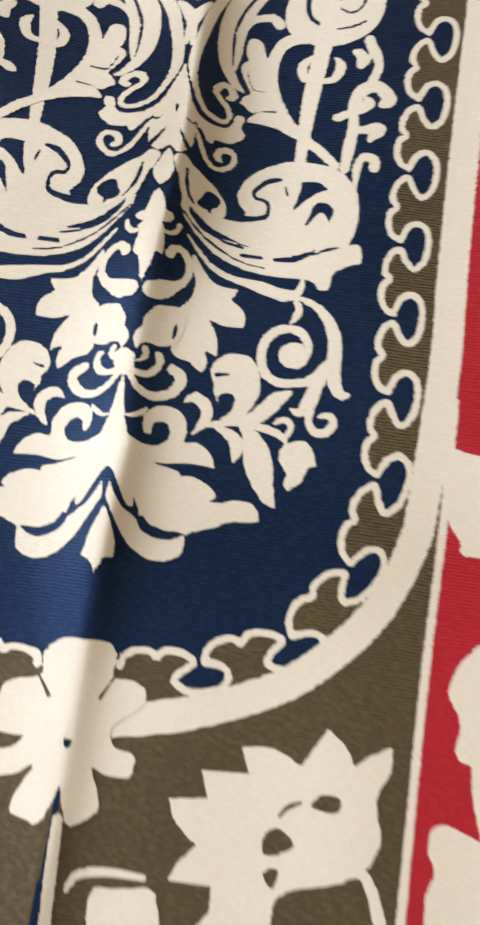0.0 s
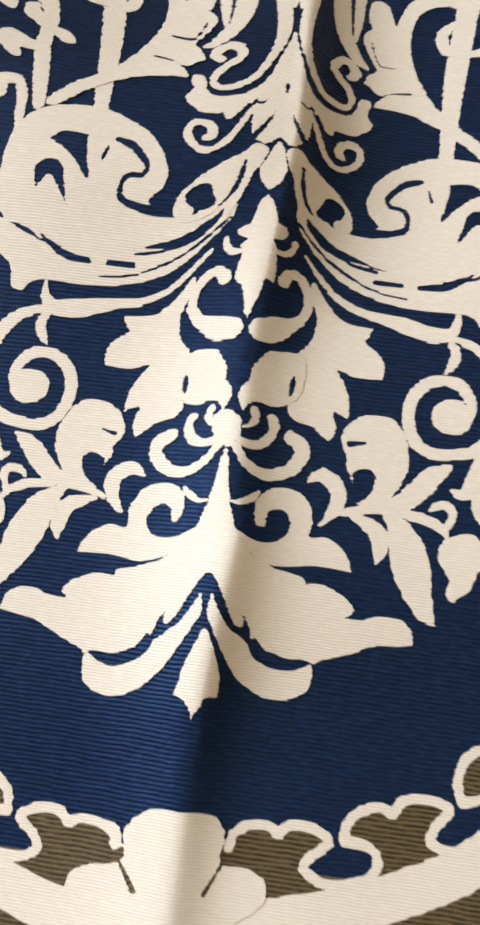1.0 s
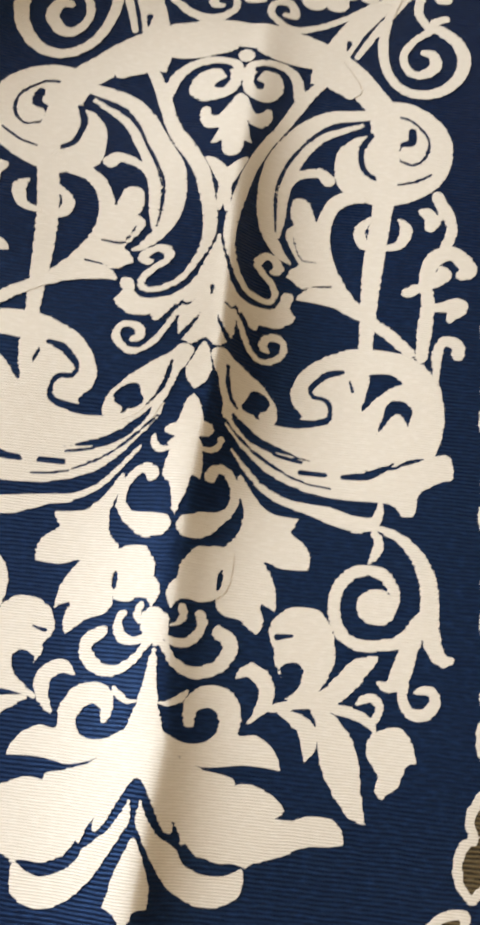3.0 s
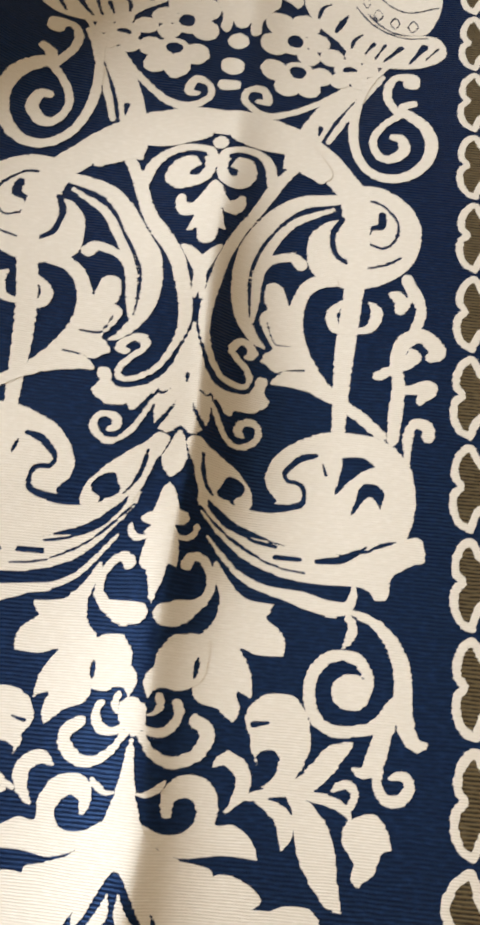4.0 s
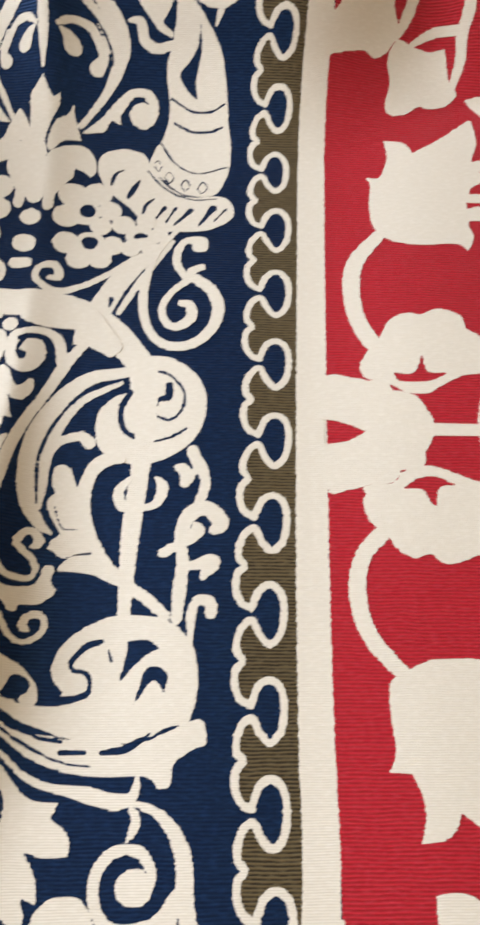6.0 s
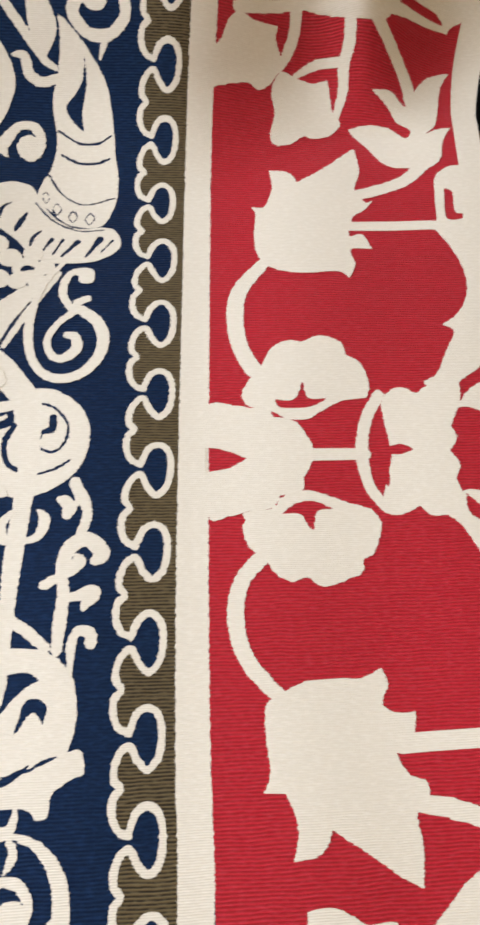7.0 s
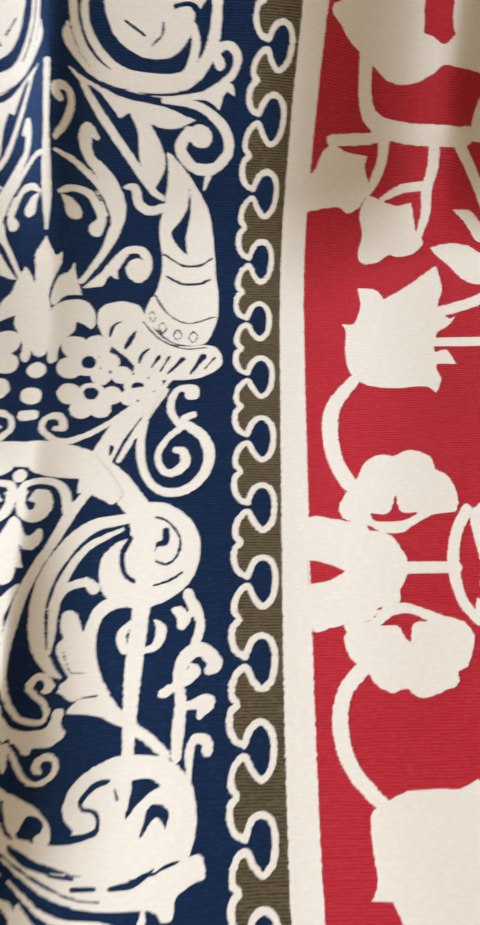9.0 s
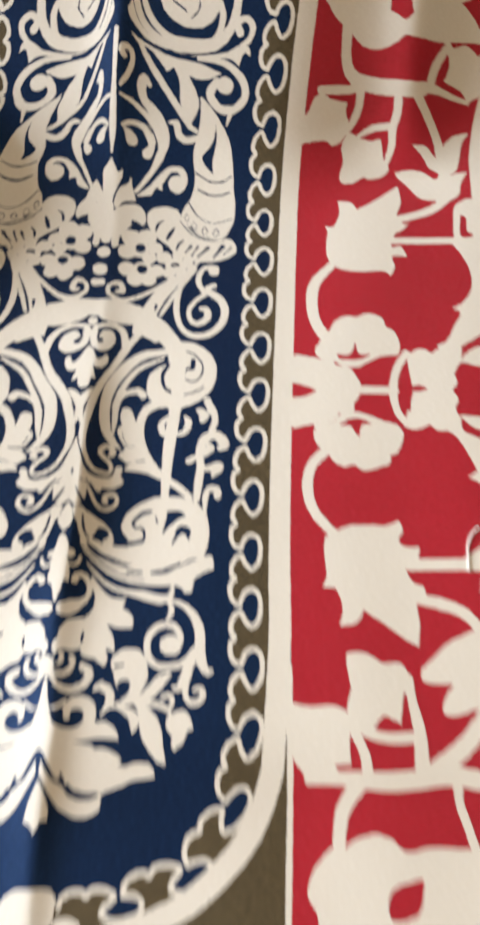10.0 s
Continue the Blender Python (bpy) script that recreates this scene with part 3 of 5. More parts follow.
motif("spiral", "pair", [
    stem((55.6, 65.4, 4.7), (51.5, 61.1, 3.4), (46.2, 59.4, 2.7), (40.9, 59.3, 2.8), (37.3, 61.9, 3), (35.8, 66.2, 3), (36.2, 70.8, 3.1), (38.8, 74.5, 3), (42.8, 76, 2.7), (46.7, 75.1, 3), (49, 72, 2.7), (49.3, 69.4, 2.4), (47.5, 66.2, 3.4)),
    stem((44.6, 67.9, 7.9), (45.7, 67.9, 8.2)),
    stem((54.6, 64, 4.4), (52.5, 59, 3.9), (50.9, 54.4, 3.3), (49, 50.9, 3), (46.6, 51.6, 1)),
    stem((54.1, 62.7, 3.9), (52.4, 54.4, 2.8), (51.9, 48.9, 2.5), (54, 45.8, 2.7), (57.2, 46.1, 2.9), (59.1, 48.8, 2.8), (57.6, 51, 2.3), (55, 50.4, 1.4))], trim=0.12)
motif("oak_leaf", "pair", [
    leaf((11.8, 95.1), (15, 91.1), (19.5, 87.3), (26.6, 86.5, 1), (24.8, 82.9, 1), (29.2, 79.1), (29.5, 74.5, 1), (23.3, 74.2), (19.1, 75.6, 1), (22.3, 69.9), (22.8, 64.1, 1), (19.3, 65.8), (20.3, 62), (19, 58.5, 1), (14.9, 61.6), (10.8, 62.6), (9, 64.9), (10.1, 70.2), (9.4, 76.8), (12.4, 81.1), (13.1, 86.7), (11, 92.2))], trim=0.12)
motif("curled_leaf", "pair", [
    leaf((5.5, 38.4), (4.7, 43.1), (7.8, 46.9), (12.3, 47.5), (15.8, 45.6), (17.5, 41.5), (17.2, 38), (21, 38.3), (25.1, 35.6), (27, 31.4, 1), (19, 31.7), (10.1, 30.6), (4.2, 32.6), (0.9, 37.1), (5.8, 35.3), (10.2, 36), (12.7, 39.4), (10.9, 42.3), (7.9, 41.5), (7.4, 38.3, 1))], trim=0.12)
motif("twig", "pair", [
    stem((15.4, 49.5, 1), (18.5, 51.3, 3.6), (22.1, 48.5, 3.8), (21.8, 44.2, 3.2), (18.9, 40.5, 0.7))], trim=0.12)
motif("twig", "pair", [
    stem((25.8, 43.3, 1.7), (31.2, 40.8, 4), (32.3, 37.3, 3.9), (31.7, 34, 0.7))], trim=0.12)
motif("twig", "pair", [
    stem((23.6, 43.8, 1.5), (29.9, 45.8, 3), (35.7, 47.4, 4.3), (39.4, 50.8, 5.1), (42.5, 54.4, 4.3), (45.9, 56.7, 1))], trim=0.12)
motif("twig", "pair", [
    stem((35.8, 45.3, 2), (41.7, 44.6, 2.5), (45.4, 42.6, 2.2), (46.6, 40.6, 0.7))], trim=0.12)
motif("twig", "pair", [
    stem((45.7, 42.9, 1.7), (47.1, 46.1, 2), (45.9, 48.1, 2.3), (43.5, 47.9, 2), (42.2, 46.6, 1))], trim=0.12)
motif("leaf", "pair", [
    leaf((31.5, 45.8), (36, 44.7), (40.1, 41.4), (43.1, 36.1), (44.3, 28.8), (45.6, 22.6, 1), (42.2, 23.2), (40.2, 25.3), (37.5, 28.6), (35.3, 32.6), (33.9, 37.5), (33.1, 42.4))], trim=0.12)
motif("bud", "pair", [
    leaf((44.5, 36.5), (45.6, 40.7), (49.4, 42.7), (52.7, 42.4), (55.1, 38.4), (55.9, 35.5, 1), (53.6, 34.8), (51.9, 30.6), (48.7, 27.9, 1), (46.8, 29.1), (47.3, 32.6))], trim=0.12)
motif("curled_leaf", "pair", [
    leaf((23.2, 56), (21.5, 59.6), (22.8, 63.5), (26.7, 66.1), (32.1, 66.1), (35.8, 62), (36.8, 55.8), (35.2, 50.7), (32.1, 46.8), (25.6, 45.7, 1), (28.7, 48.4), (29.8, 52.1), (28.3, 53.9), (25.3, 53), (25.2, 50.3, 1), (23.4, 53.5))], [
    stem((23.6, 59.1, 1.2), (26.9, 59.8, 0.6))], trim=0.12)
motif("sprig", "pair", [
    stem((57, 121.8, 1.9), (57.3, 127.4, 2.2), (57.4, 132, 2.9), (58.9, 135.8, 2.6), (62.4, 135.2, 3.5), (62.6, 132.6, 3.5))], trim=0.12)
motif("sprig", "pair", [
    stem((53.5, 130.8, 3.2), (54.2, 139.5, 3.9), (54.8, 146.4, 3.6), (54.1, 153.3, 3.7), (56.2, 159.7, 4.4), (61.1, 162, 4.5), (65.1, 157.9, 4.8), (63.3, 155.6, 3))], trim=0.12)
motif("sprig", "pair", [
    stem((54.8, 151.9, 3), (58.7, 155.1, 4.1), (57.9, 157.2, 1.7))], trim=0.12)
motif("sprig", "pair", [
    stem((54, 151.5, 1.7), (50.4, 149.4, 3.3), (48.2, 148.5, 1.3))], trim=0.12)
motif("sprig", "pair", [
    stem((54.9, 145, 2.3), (58.8, 145.7, 3), (62.7, 146.4, 5), (60.4, 142.4, 2.3))], trim=0.12)
motif("sprig", "pair", [
    stem((58.6, 162.7, 2.8), (60.7, 169.3, 3.1), (59.4, 175.8, 2.5), (56.3, 178.7, 2.5))], trim=0.12)
motif("sprig", "pair", [
    stem((54.1, 173.9, 3.5), (56.1, 173, 2.1))], trim=0.12)
motif("sprig", "pair", [
    stem((56.1, 170.6, 2.8), (58, 174.1, 1.8))], trim=0.12)
motif("knot", "pair", [
    stem((40, 171.4, 1.4), (36.4, 167, 3.1), (37.4, 162.5, 3.1), (41, 161.7, 1.4))], trim=0.12)
motif("knot", "pair", [
    stem((43.1, 161.9, 1.7), (47.1, 163.4, 2.8), (48.6, 168.2, 3.5), (46.6, 171.1, 1.1))], trim=0.12)
motif("horn", "pair", [
    leaf((48.5, 349.3, 1), (52.6, 345.9), (58.7, 338.2), (64.3, 327.7), (66.3, 314.7), (67, 303.2), (68, 293.5), (66.6, 283.1), (61.9, 274.7), (52.1, 275.1), (45.5, 280.3), (40.1, 286.9), (41.3, 293.3), (44.3, 298.2), (46.3, 307.6), (45.8, 314.4), (45.2, 322.1), (47.1, 329.6), (48.8, 340.1)),
    stem((32.9, 336.1, 1.7), (36.6, 335.8, 3.4), (37.8, 330.5, 3.9), (42.2, 328, 3.5), (49.8, 330.7, 3), (54.3, 337.1, 2.6))], [
    leaf((56.9, 336.5, 1), (57.3, 327.6), (55.5, 318.9), (55.9, 311.8, 1), (51.9, 315.6), (49.9, 320), (53.1, 324.3), (56, 329.3)),
    stem((47, 312.2, 0.7), (54.1, 308, 0.9), (60.9, 308, 0.9), (65.4, 310.6, 0.7)),
    stem((48.1, 303.7, 0.7), (54.1, 300.7, 1.2), (60.9, 300.8, 1.2), (64.7, 302.5, 0.7)),
    stem((43.9, 295.8, 0.7), (48.7, 288.3, 0.7), (56.4, 284.1, 0.7), (66.6, 287.1, 0.7)),
    stem((41.4, 287.7, 0.5), (42.7, 289.2, 0.5), (44, 287.2, 0.5), (43, 284.8, 0.5), (41.4, 287.7, 0.5)),
    stem((45.2, 282.4, 0.5), (46.7, 284.5, 0.5), (48.3, 282.2, 0.5), (46.8, 279.8, 0.5), (45.2, 282.4, 0.5)),
    stem((50.8, 279, 0.5), (52.3, 281.4, 0.5), (53.8, 279.1, 0.5), (52.3, 276.7, 0.5), (50.8, 279, 0.5)),
    stem((56.5, 277.8, 0.5), (58.2, 280.4, 0.5), (59.8, 278.3, 0.5), (58, 275.7, 0.5), (56.5, 277.8, 0.5))], trim=0.12)
motif("horn_rim", "pair", [
    leaf((22.5, 284), (23.7, 290.5), (29.8, 293.2), (37.5, 292), (41, 286.1), (46.6, 278.2), (54.3, 274.1), (63, 274.7), (67.4, 272.6), (69, 267.5), (66.2, 263), (58.7, 259.9), (50.2, 259.4), (43.8, 259.8), (38.4, 263.6), (34, 268.6), (29.5, 272.4), (25, 277.5))], [
    stem((39.5, 284.7, 0.7), (45.6, 277.4, 0.7), (54.3, 273.1, 0.7), (63, 273.4, 0.7)),
    stem((27.5, 278.3, 1.2), (28.6, 282.5, 1.4), (31.2, 284.4, 0.7)),
    stem((33.4, 273.2, 1.6), (35.2, 277.1, 2.1), (36.8, 280.2, 0.7)),
    stem((38.5, 265.8, 0.9), (39.3, 269.9, 1.4), (42, 273, 0.7)),
    stem((42.6, 264.3, 0.7), (45.7, 269.4, 1.6)),
    stem((46.3, 263.3, 0.7), (49.4, 269.4, 1.2)),
    stem((49.1, 262.4, 0.7), (54.4, 268.4, 2.1)),
    stem((57.2, 262.2, 0.7), (61.9, 269.5, 2.6)),
    stem((62.5, 264.4, 0.7), (66.2, 269, 0.9))], trim=0.12)
motif("ring_frame", "pair", [
    stem((17.1, 403.6, 2.3), (17.4, 395.3, 2.8), (17.7, 387, 3.2), (20.8, 379.4, 3.7), (28, 373.6, 4.2), (40.4, 370.7, 4.8), (55.2, 372.2, 5.2), (63, 379.1, 4.7), (66.2, 388.1, 4.2), (67, 401.2, 3.6), (65.2, 412.8, 3.1)),
    stem((23.6, 403.5, 2.3), (21, 392.4, 2.7), (23.7, 383.2, 3.2), (31.7, 375.6, 3.3), (42.8, 373.2, 3.3), (55.2, 374.4, 3.3), (59.4, 383.5, 3.3), (58.6, 390.1, 2.8))], trim=0.12)
motif("roundel", "pair", [
    leaf((29.4, 389.2), (27.8, 397.8), (33.1, 406.6), (40.3, 411.1), (49.7, 415.1), (59.3, 413.7), (63.7, 407.5), (63.2, 398.9), (59.7, 393.4), (57.4, 386.8), (52.6, 381.1), (45.3, 379.1), (37.9, 380.7), (32.3, 384.5))], [
    stem((52.4, 396.1, 1.4), (57.2, 397.1, 1.8), (60.2, 394.5, 2.1), (59.3, 390.1, 1.8)),
    stem((40.3, 397.9, 0.7), (42.7, 402.3, 0.9), (46.8, 402.4, 0.7)),
    stem((35, 390.8, 0.9), (41.5, 386.6, 1.2)),
    stem((44, 383.6, 0.7), (47.6, 387.2, 0.9), (48.1, 390.9, 0.7)),
    stem((35.5, 400.3, 0.9), (40.3, 407.9, 1.1), (48.6, 409.6, 0.7))], trim=0.12)
motif("wing_leaf", "pair", [
    leaf((13.4, 380.8), (15.4, 388.1, 1), (18.9, 378.9), (28, 371.8), (42.9, 367.7), (60.3, 368.9), (67.6, 372.5), (72.6, 371.9), (73.5, 367.6, 1), (70.2, 368.9), (67.9, 362.8, 1), (62.8, 366.4), (50.3, 366.1), (35.4, 368.2), (23.1, 372.1)),
    leaf((14.8, 373.4), (25.5, 369.4), (35.4, 365.9), (47.9, 364), (59.5, 359.6, 1), (50.5, 356.3), (42.9, 358, 1), (46.7, 351.1), (48.1, 343.9), (44.3, 336.1, 1), (40.4, 337.7), (38.4, 346.1), (37.9, 355.6), (35.4, 361.3, 1), (31.6, 359.6, 1), (24.3, 368.1), (18.2, 369.9))], [
    stem((26, 370.8, 0.7), (40.4, 367.2, 1), (59.1, 364.9, 0.7))], trim=0.12)
motif("curl", "pair", [
    stem((66.5, 370.2, 2.4), (72.5, 374.9, 2.8), (74.3, 380.6, 3.3), (71, 384.3, 3.3), (66.9, 382.2, 3.3), (68, 378.1, 4.2))], trim=0.12)
motif("spiral", "pair", [
    stem((47.8, 366, 1.9), (60.4, 364.3, 2.9), (69.3, 357.5, 3.9), (71.4, 349.3, 3.9), (65.9, 343.2, 4), (58.3, 343.7, 4), (53.6, 350.1, 4.4), (56.8, 355.6, 4.4)),
    stem((60.6, 354.5, 7.8), (61.6, 354, 7.8)),
    stem((64.7, 343.1, 3), (62.3, 335.6, 1.3))], trim=0.12)
motif("stem", "pair", [
    stem((19.4, 369.1, 2.4), (25.4, 359.7, 3.4), (35.3, 346, 3.4), (43, 335.3, 3), (46.9, 332.5, 2))], trim=0.12)
motif("curl", "pair", [
    stem((66.3, 400.7, 1.4), (68, 407.6, 2.7), (71.3, 409.8, 3.1), (73.9, 405.7, 3.2), (71.3, 403.9, 2.7))], trim=0.12)
motif("lotus", "single", [
    leaf((27.1, -59.5, 1), (37.4, -58.1, 1), (34.9, -51.1, 1), (41.1, -50.8), (47.7, -50.3, 1), (45, -43.6, 1), (53.7, -42.9), (61.8, -46.4, 1), (68.1, -35.6, 1), (73.4, -39.8), (76.2, -44.5, 1), (80.7, -41.1), (86.1, -38.2, 1), (86.2, -44.8), (83.3, -51), (83.8, -56.7), (85.1, -62.2), (82.7, -68.8), (77.7, -73), (70.3, -75.6), (62.9, -77.7), (58.6, -81), (56.6, -89.3), (38.7, -91.6), (41.6, -85.9), (41.5, -79.8, 1), (29.9, -79.8, 1), (31.6, -75.5), (36.1, -70.1, 1), (29.8, -65.2)),
    stem((78.9, -70, 2.6), (83.2, -73.6, 2.9), (87.2, -83.9, 3.4))], [
    leaf((65.6, -56), (68.5, -53), (73.3, -53.5), (72.9, -56.7), (68.9, -57)),
    stem((57.4, -59.8, 1), (59.5, -57.4, 1.2), (62.8, -55.6, 0.7)),
    leaf((53.6, -68.1), (54.8, -63.8), (58.7, -63.2), (62, -66.7), (58.7, -69.3), (54.9, -70)),
    leaf((54.7, -74.7), (56.1, -73.4), (58.7, -73.4), (58.7, -75.5), (57.6, -78.1, 1), (55.7, -76.6))])
motif("rosette", "axis", [
    leaf((-3.9, -21.3), (3.5, -20.7), (7, -24.1), (6.8, -29.8), (12, -30.1), (16.2, -32.2), (16.4, -36.7), (12.1, -40.2), (8.5, -43.8), (10.1, -48.2), (15.4, -49.4), (16.4, -52.3), (15, -56), (8.3, -55.9), (5.1, -54.5), (7.5, -60.3), (8.4, -65.1), (4.9, -68.2), (0, -68.2), (-5, -47.3), (-6.5, -25.1))], [
    stem((4.1, -36.1, 0.9), (7.2, -29.9, 0.5)),
    stem((-2, -47.1, 3.2), (-2, -48.6, 3.2))], trim=0.12)
motif("stem", "single", [
    stem((-1.6, -68.1, 2.6), (-1, -81.7, 3.1), (0, -97.4, 3))])
motif("tendril", "single", [
    stem((3.6, -85.3, 1.6), (6, -81.4, 2.2), (13.8, -79.9, 2), (23.4, -80, 1.4))])
motif("tendril", "single", [
    leaf((10.1, -85.1), (16.1, -83.8), (25, -82.3), (27.8, -85.5), (28.5, -94.1), (12.1, -95.3))])
motif("vine_leaf", "single", [
    leaf((104.4, 330), (100.2, 329.4), (100.4, 339.1), (104.7, 345.3), (106.9, 351.2), (111.2, 354.8), (116.5, 353.1), (125.3, 352.9, 1), (124.7, 348.1), (127, 341.7), (124.3, 335.3), (118.7, 330.6), (114.3, 332.5))])
motif("vine_leaf", "single", [
    leaf((126.6, 338.1), (133.4, 336.9), (139.1, 335.8), (144.8, 337, 1), (145.9, 331.1), (146.9, 326), (149.8, 321.9), (144.3, 316.9), (138.5, 315.7), (135.2, 316.1), (130.5, 312.4), (124.8, 311.3), (122.7, 314.6), (124.6, 323.8), (123.4, 331.1))])
motif("branch", "single", [
    stem((122.3, 387.1, 5.2), (123, 372.6, 5.3), (127.5, 365.1, 6.5), (140.6, 360.9, 7.2), (156.9, 356.8, 6.7), (165.5, 358.3, 5.1))])
motif("branch", "single", [
    stem((131.1, 360.3, 4.2), (110.5, 356, 4.1))])
motif("twig", "single", [
    stem((131.9, 359.2, 4.5), (131.6, 351.7, 4.1), (129.3, 344.9, 3.8), (126.1, 338.6, 1.7))])
motif("twig", "single", [
    stem((152.2, 355.5, 4.3), (152.5, 347.9, 4.4), (150.7, 340.8, 4.1), (150.7, 333.2, 3.8), (148.1, 325, 2.6))])
motif("twig", "single", [
    stem((132.3, 337.4, 1.7), (140.2, 341.7, 3.3), (150.4, 342.2, 3.3))])
motif("twig", "single", [
    stem((160.8, 356.5, 4.8), (169.4, 349.3, 5.3), (175.7, 340.7, 5.2), (178.1, 331.9, 5.4))])
motif("twig", "single", [
    stem((179.3, 304.8, 5.2), (171.6, 297.5, 4.5), (162.1, 293.3, 4.5), (150.7, 289.8, 4.4))])
motif("twig", "single", [
    stem((149.4, 276.4, 3.8), (162.4, 277, 3.9), (177.8, 277.6, 3.9), (181.7, 277.3, 3.9))])
motif("lily", "single", [
    leaf((162.2, 334.1, 1), (169.4, 335.3), (174, 331.5), (176.6, 330.6, 1), (179.2, 336.8), (185.6, 344.5), (194.9, 348.5, 1), (190.8, 341.4), (188.8, 331.4), (186.3, 323.3), (182.4, 319.8, 1), (187.3, 322), (192.8, 323, 1), (188.8, 316.6), (186.6, 307.8), (181.4, 303.4), (174.5, 303.3), (165.7, 304.6), (158.7, 313.1), (152.5, 320.4, 1), (160.6, 322.3), (168.6, 321.4), (174.5, 317.6), (176.7, 321), (171.6, 324), (168, 329.6))])
motif("lotus", "single", [
    leaf((121.7, 300.5, 1), (128.6, 299.8), (131.6, 295.4, 1), (140.8, 301.4), (154.1, 312.2, 1), (155.2, 301.6), (152.6, 293.2), (155.9, 287.2), (158.7, 288.3, 1), (155.7, 284.4), (151, 280.9), (149.5, 276.9), (148.6, 272.2), (153.4, 273), (156.2, 267, 1), (148.5, 266.5), (149.5, 260.2), (146.8, 253.9, 1), (143.3, 256.9), (130.8, 256), (120.7, 257.7), (115.8, 262.7), (114.8, 271.6), (115.7, 280.7), (114.4, 284.2, 1), (119.1, 284.2), (122.3, 292.9))])
motif("twig", "single", [
    stem((117.1, 259.5, 4.1), (109.1, 249.3, 5.3), (106.7, 239.8, 5.6), (107.3, 228.3, 5.4), (110.7, 219.4, 5.7), (114.7, 214.5, 5.3))])
motif("fan_flower", "single", [
    leaf((107.4, 208.7), (109.5, 213.3, 1), (114.6, 219.8, 1), (117.9, 225.9), (123.9, 228.8), (127.6, 227.8, 1), (133.9, 230.5), (140.7, 228.3), (142.2, 223.3, 1), (146.8, 219.9), (148.6, 212.1), (147.1, 207.2, 1), (138.6, 205.9), (132.6, 202.8), (127.6, 199.8), (121.1, 200), (115.6, 203.2), (109.1, 204.8))], [
    leaf((127.1, 213.6, 1), (128.4, 207.2), (134.1, 207, 1), (128.9, 204), (119.4, 203.8), (117.9, 206.7, 1), (123.8, 206.6))])
motif("centre_flower", "single", [
    leaf((96.2, 203.2), (104.4, 204.9), (109.6, 203.8, 1), (114.7, 203.9), (117, 200.5, 1), (122.9, 199.3), (125.9, 196.1, 1), (128.4, 190.6), (127.9, 185.6), (124.9, 180.1, 1), (124, 175.9), (117.3, 174.6, 1), (114.7, 170.5), (107.6, 169.8, 1), (101.3, 168.2), (95.4, 169.7)),
    stem((125.8, 187.6, 4.2), (144.5, 187.7, 3.9))], [
    leaf((95.5, 190.7, 1), (102, 189.3), (107.8, 186.7, 1), (101.8, 183.4), (95.3, 182.4, 1))])
motif("fan_flower", "single", [
    leaf((151.8, 205.6), (154.5, 209.4), (158.7, 211.1), (163.5, 208.8, 1), (169.8, 213.3), (177.6, 218.3), (177.9, 207.2), (175.5, 201.8), (173, 197, 1), (174.4, 193), (171.5, 188.4, 1), (173.9, 183.8), (172, 179.1, 1), (173.1, 170.4), (164.3, 166.9), (159.5, 170.3, 1), (153.3, 167.9), (148, 169.4), (149.8, 177), (152.8, 186.9), (152.1, 197.1)),
    stem((151.1, 208.2, 3.7), (146.1, 199.4, 3.6), (143.6, 188.1, 3.9), (144.8, 177.2, 3.4), (148.6, 170.9, 3.4))], [
    leaf((151.7, 201.8, 1), (151.1, 193), (151.7, 190.3), (156.2, 191.2), (160.1, 189.1, 1), (155.7, 187.4), (151.3, 186.9), (151.5, 179.9), (150.7, 176.6, 1), (147.6, 182), (147.2, 190), (148.9, 197.2))])
motif("fan_flower", "single", [
    leaf((106.5, 167.1), (106.3, 169.3), (114.7, 170.5), (117.6, 173.8), (124.9, 175.9), (130.3, 174.7), (135.6, 172.7), (144.4, 169.9, 1), (147, 165.6), (145.7, 160.1), (143.4, 155.6, 1), (140.4, 154.5, 1), (139.7, 150.4), (134.2, 148, 1), (128, 146.5), (123.5, 149.3, 1), (118.6, 148.1), (114.4, 150.6), (111.9, 154.6, 1), (107.1, 158.9), (105.6, 164.4))], [
    leaf((117.2, 168.6, 1), (121.9, 171.8), (127.4, 172.4), (133.1, 169.9, 1), (128, 169.1), (126.7, 163.4, 1), (125, 164.6), (122.9, 168.4))])
motif("twig", "single", [
    stem((110.3, 155.1, 4.6), (104.9, 149.2, 4.5), (102.4, 140.8, 4.7), (103.3, 130.8, 4.6), (107.1, 123.4, 4.5), (113.5, 116.4, 4.1))])
motif("twig", "single", [
    stem((145.4, 103.4, 5.3), (158.6, 103.9, 5.1), (172, 104.2, 5.1), (181.1, 103.6, 5.5))])
motif("twig", "single", [
    stem((148.3, 88.6, 4.5), (157.7, 86.8, 5.1), (166.7, 83.1, 4.8), (172.7, 76.4, 4.1))])
motif("twig", "single", [
    stem((177.1, 100.1, 3.2), (175.8, 91.2, 2.8), (177.5, 82.4, 2.4))])
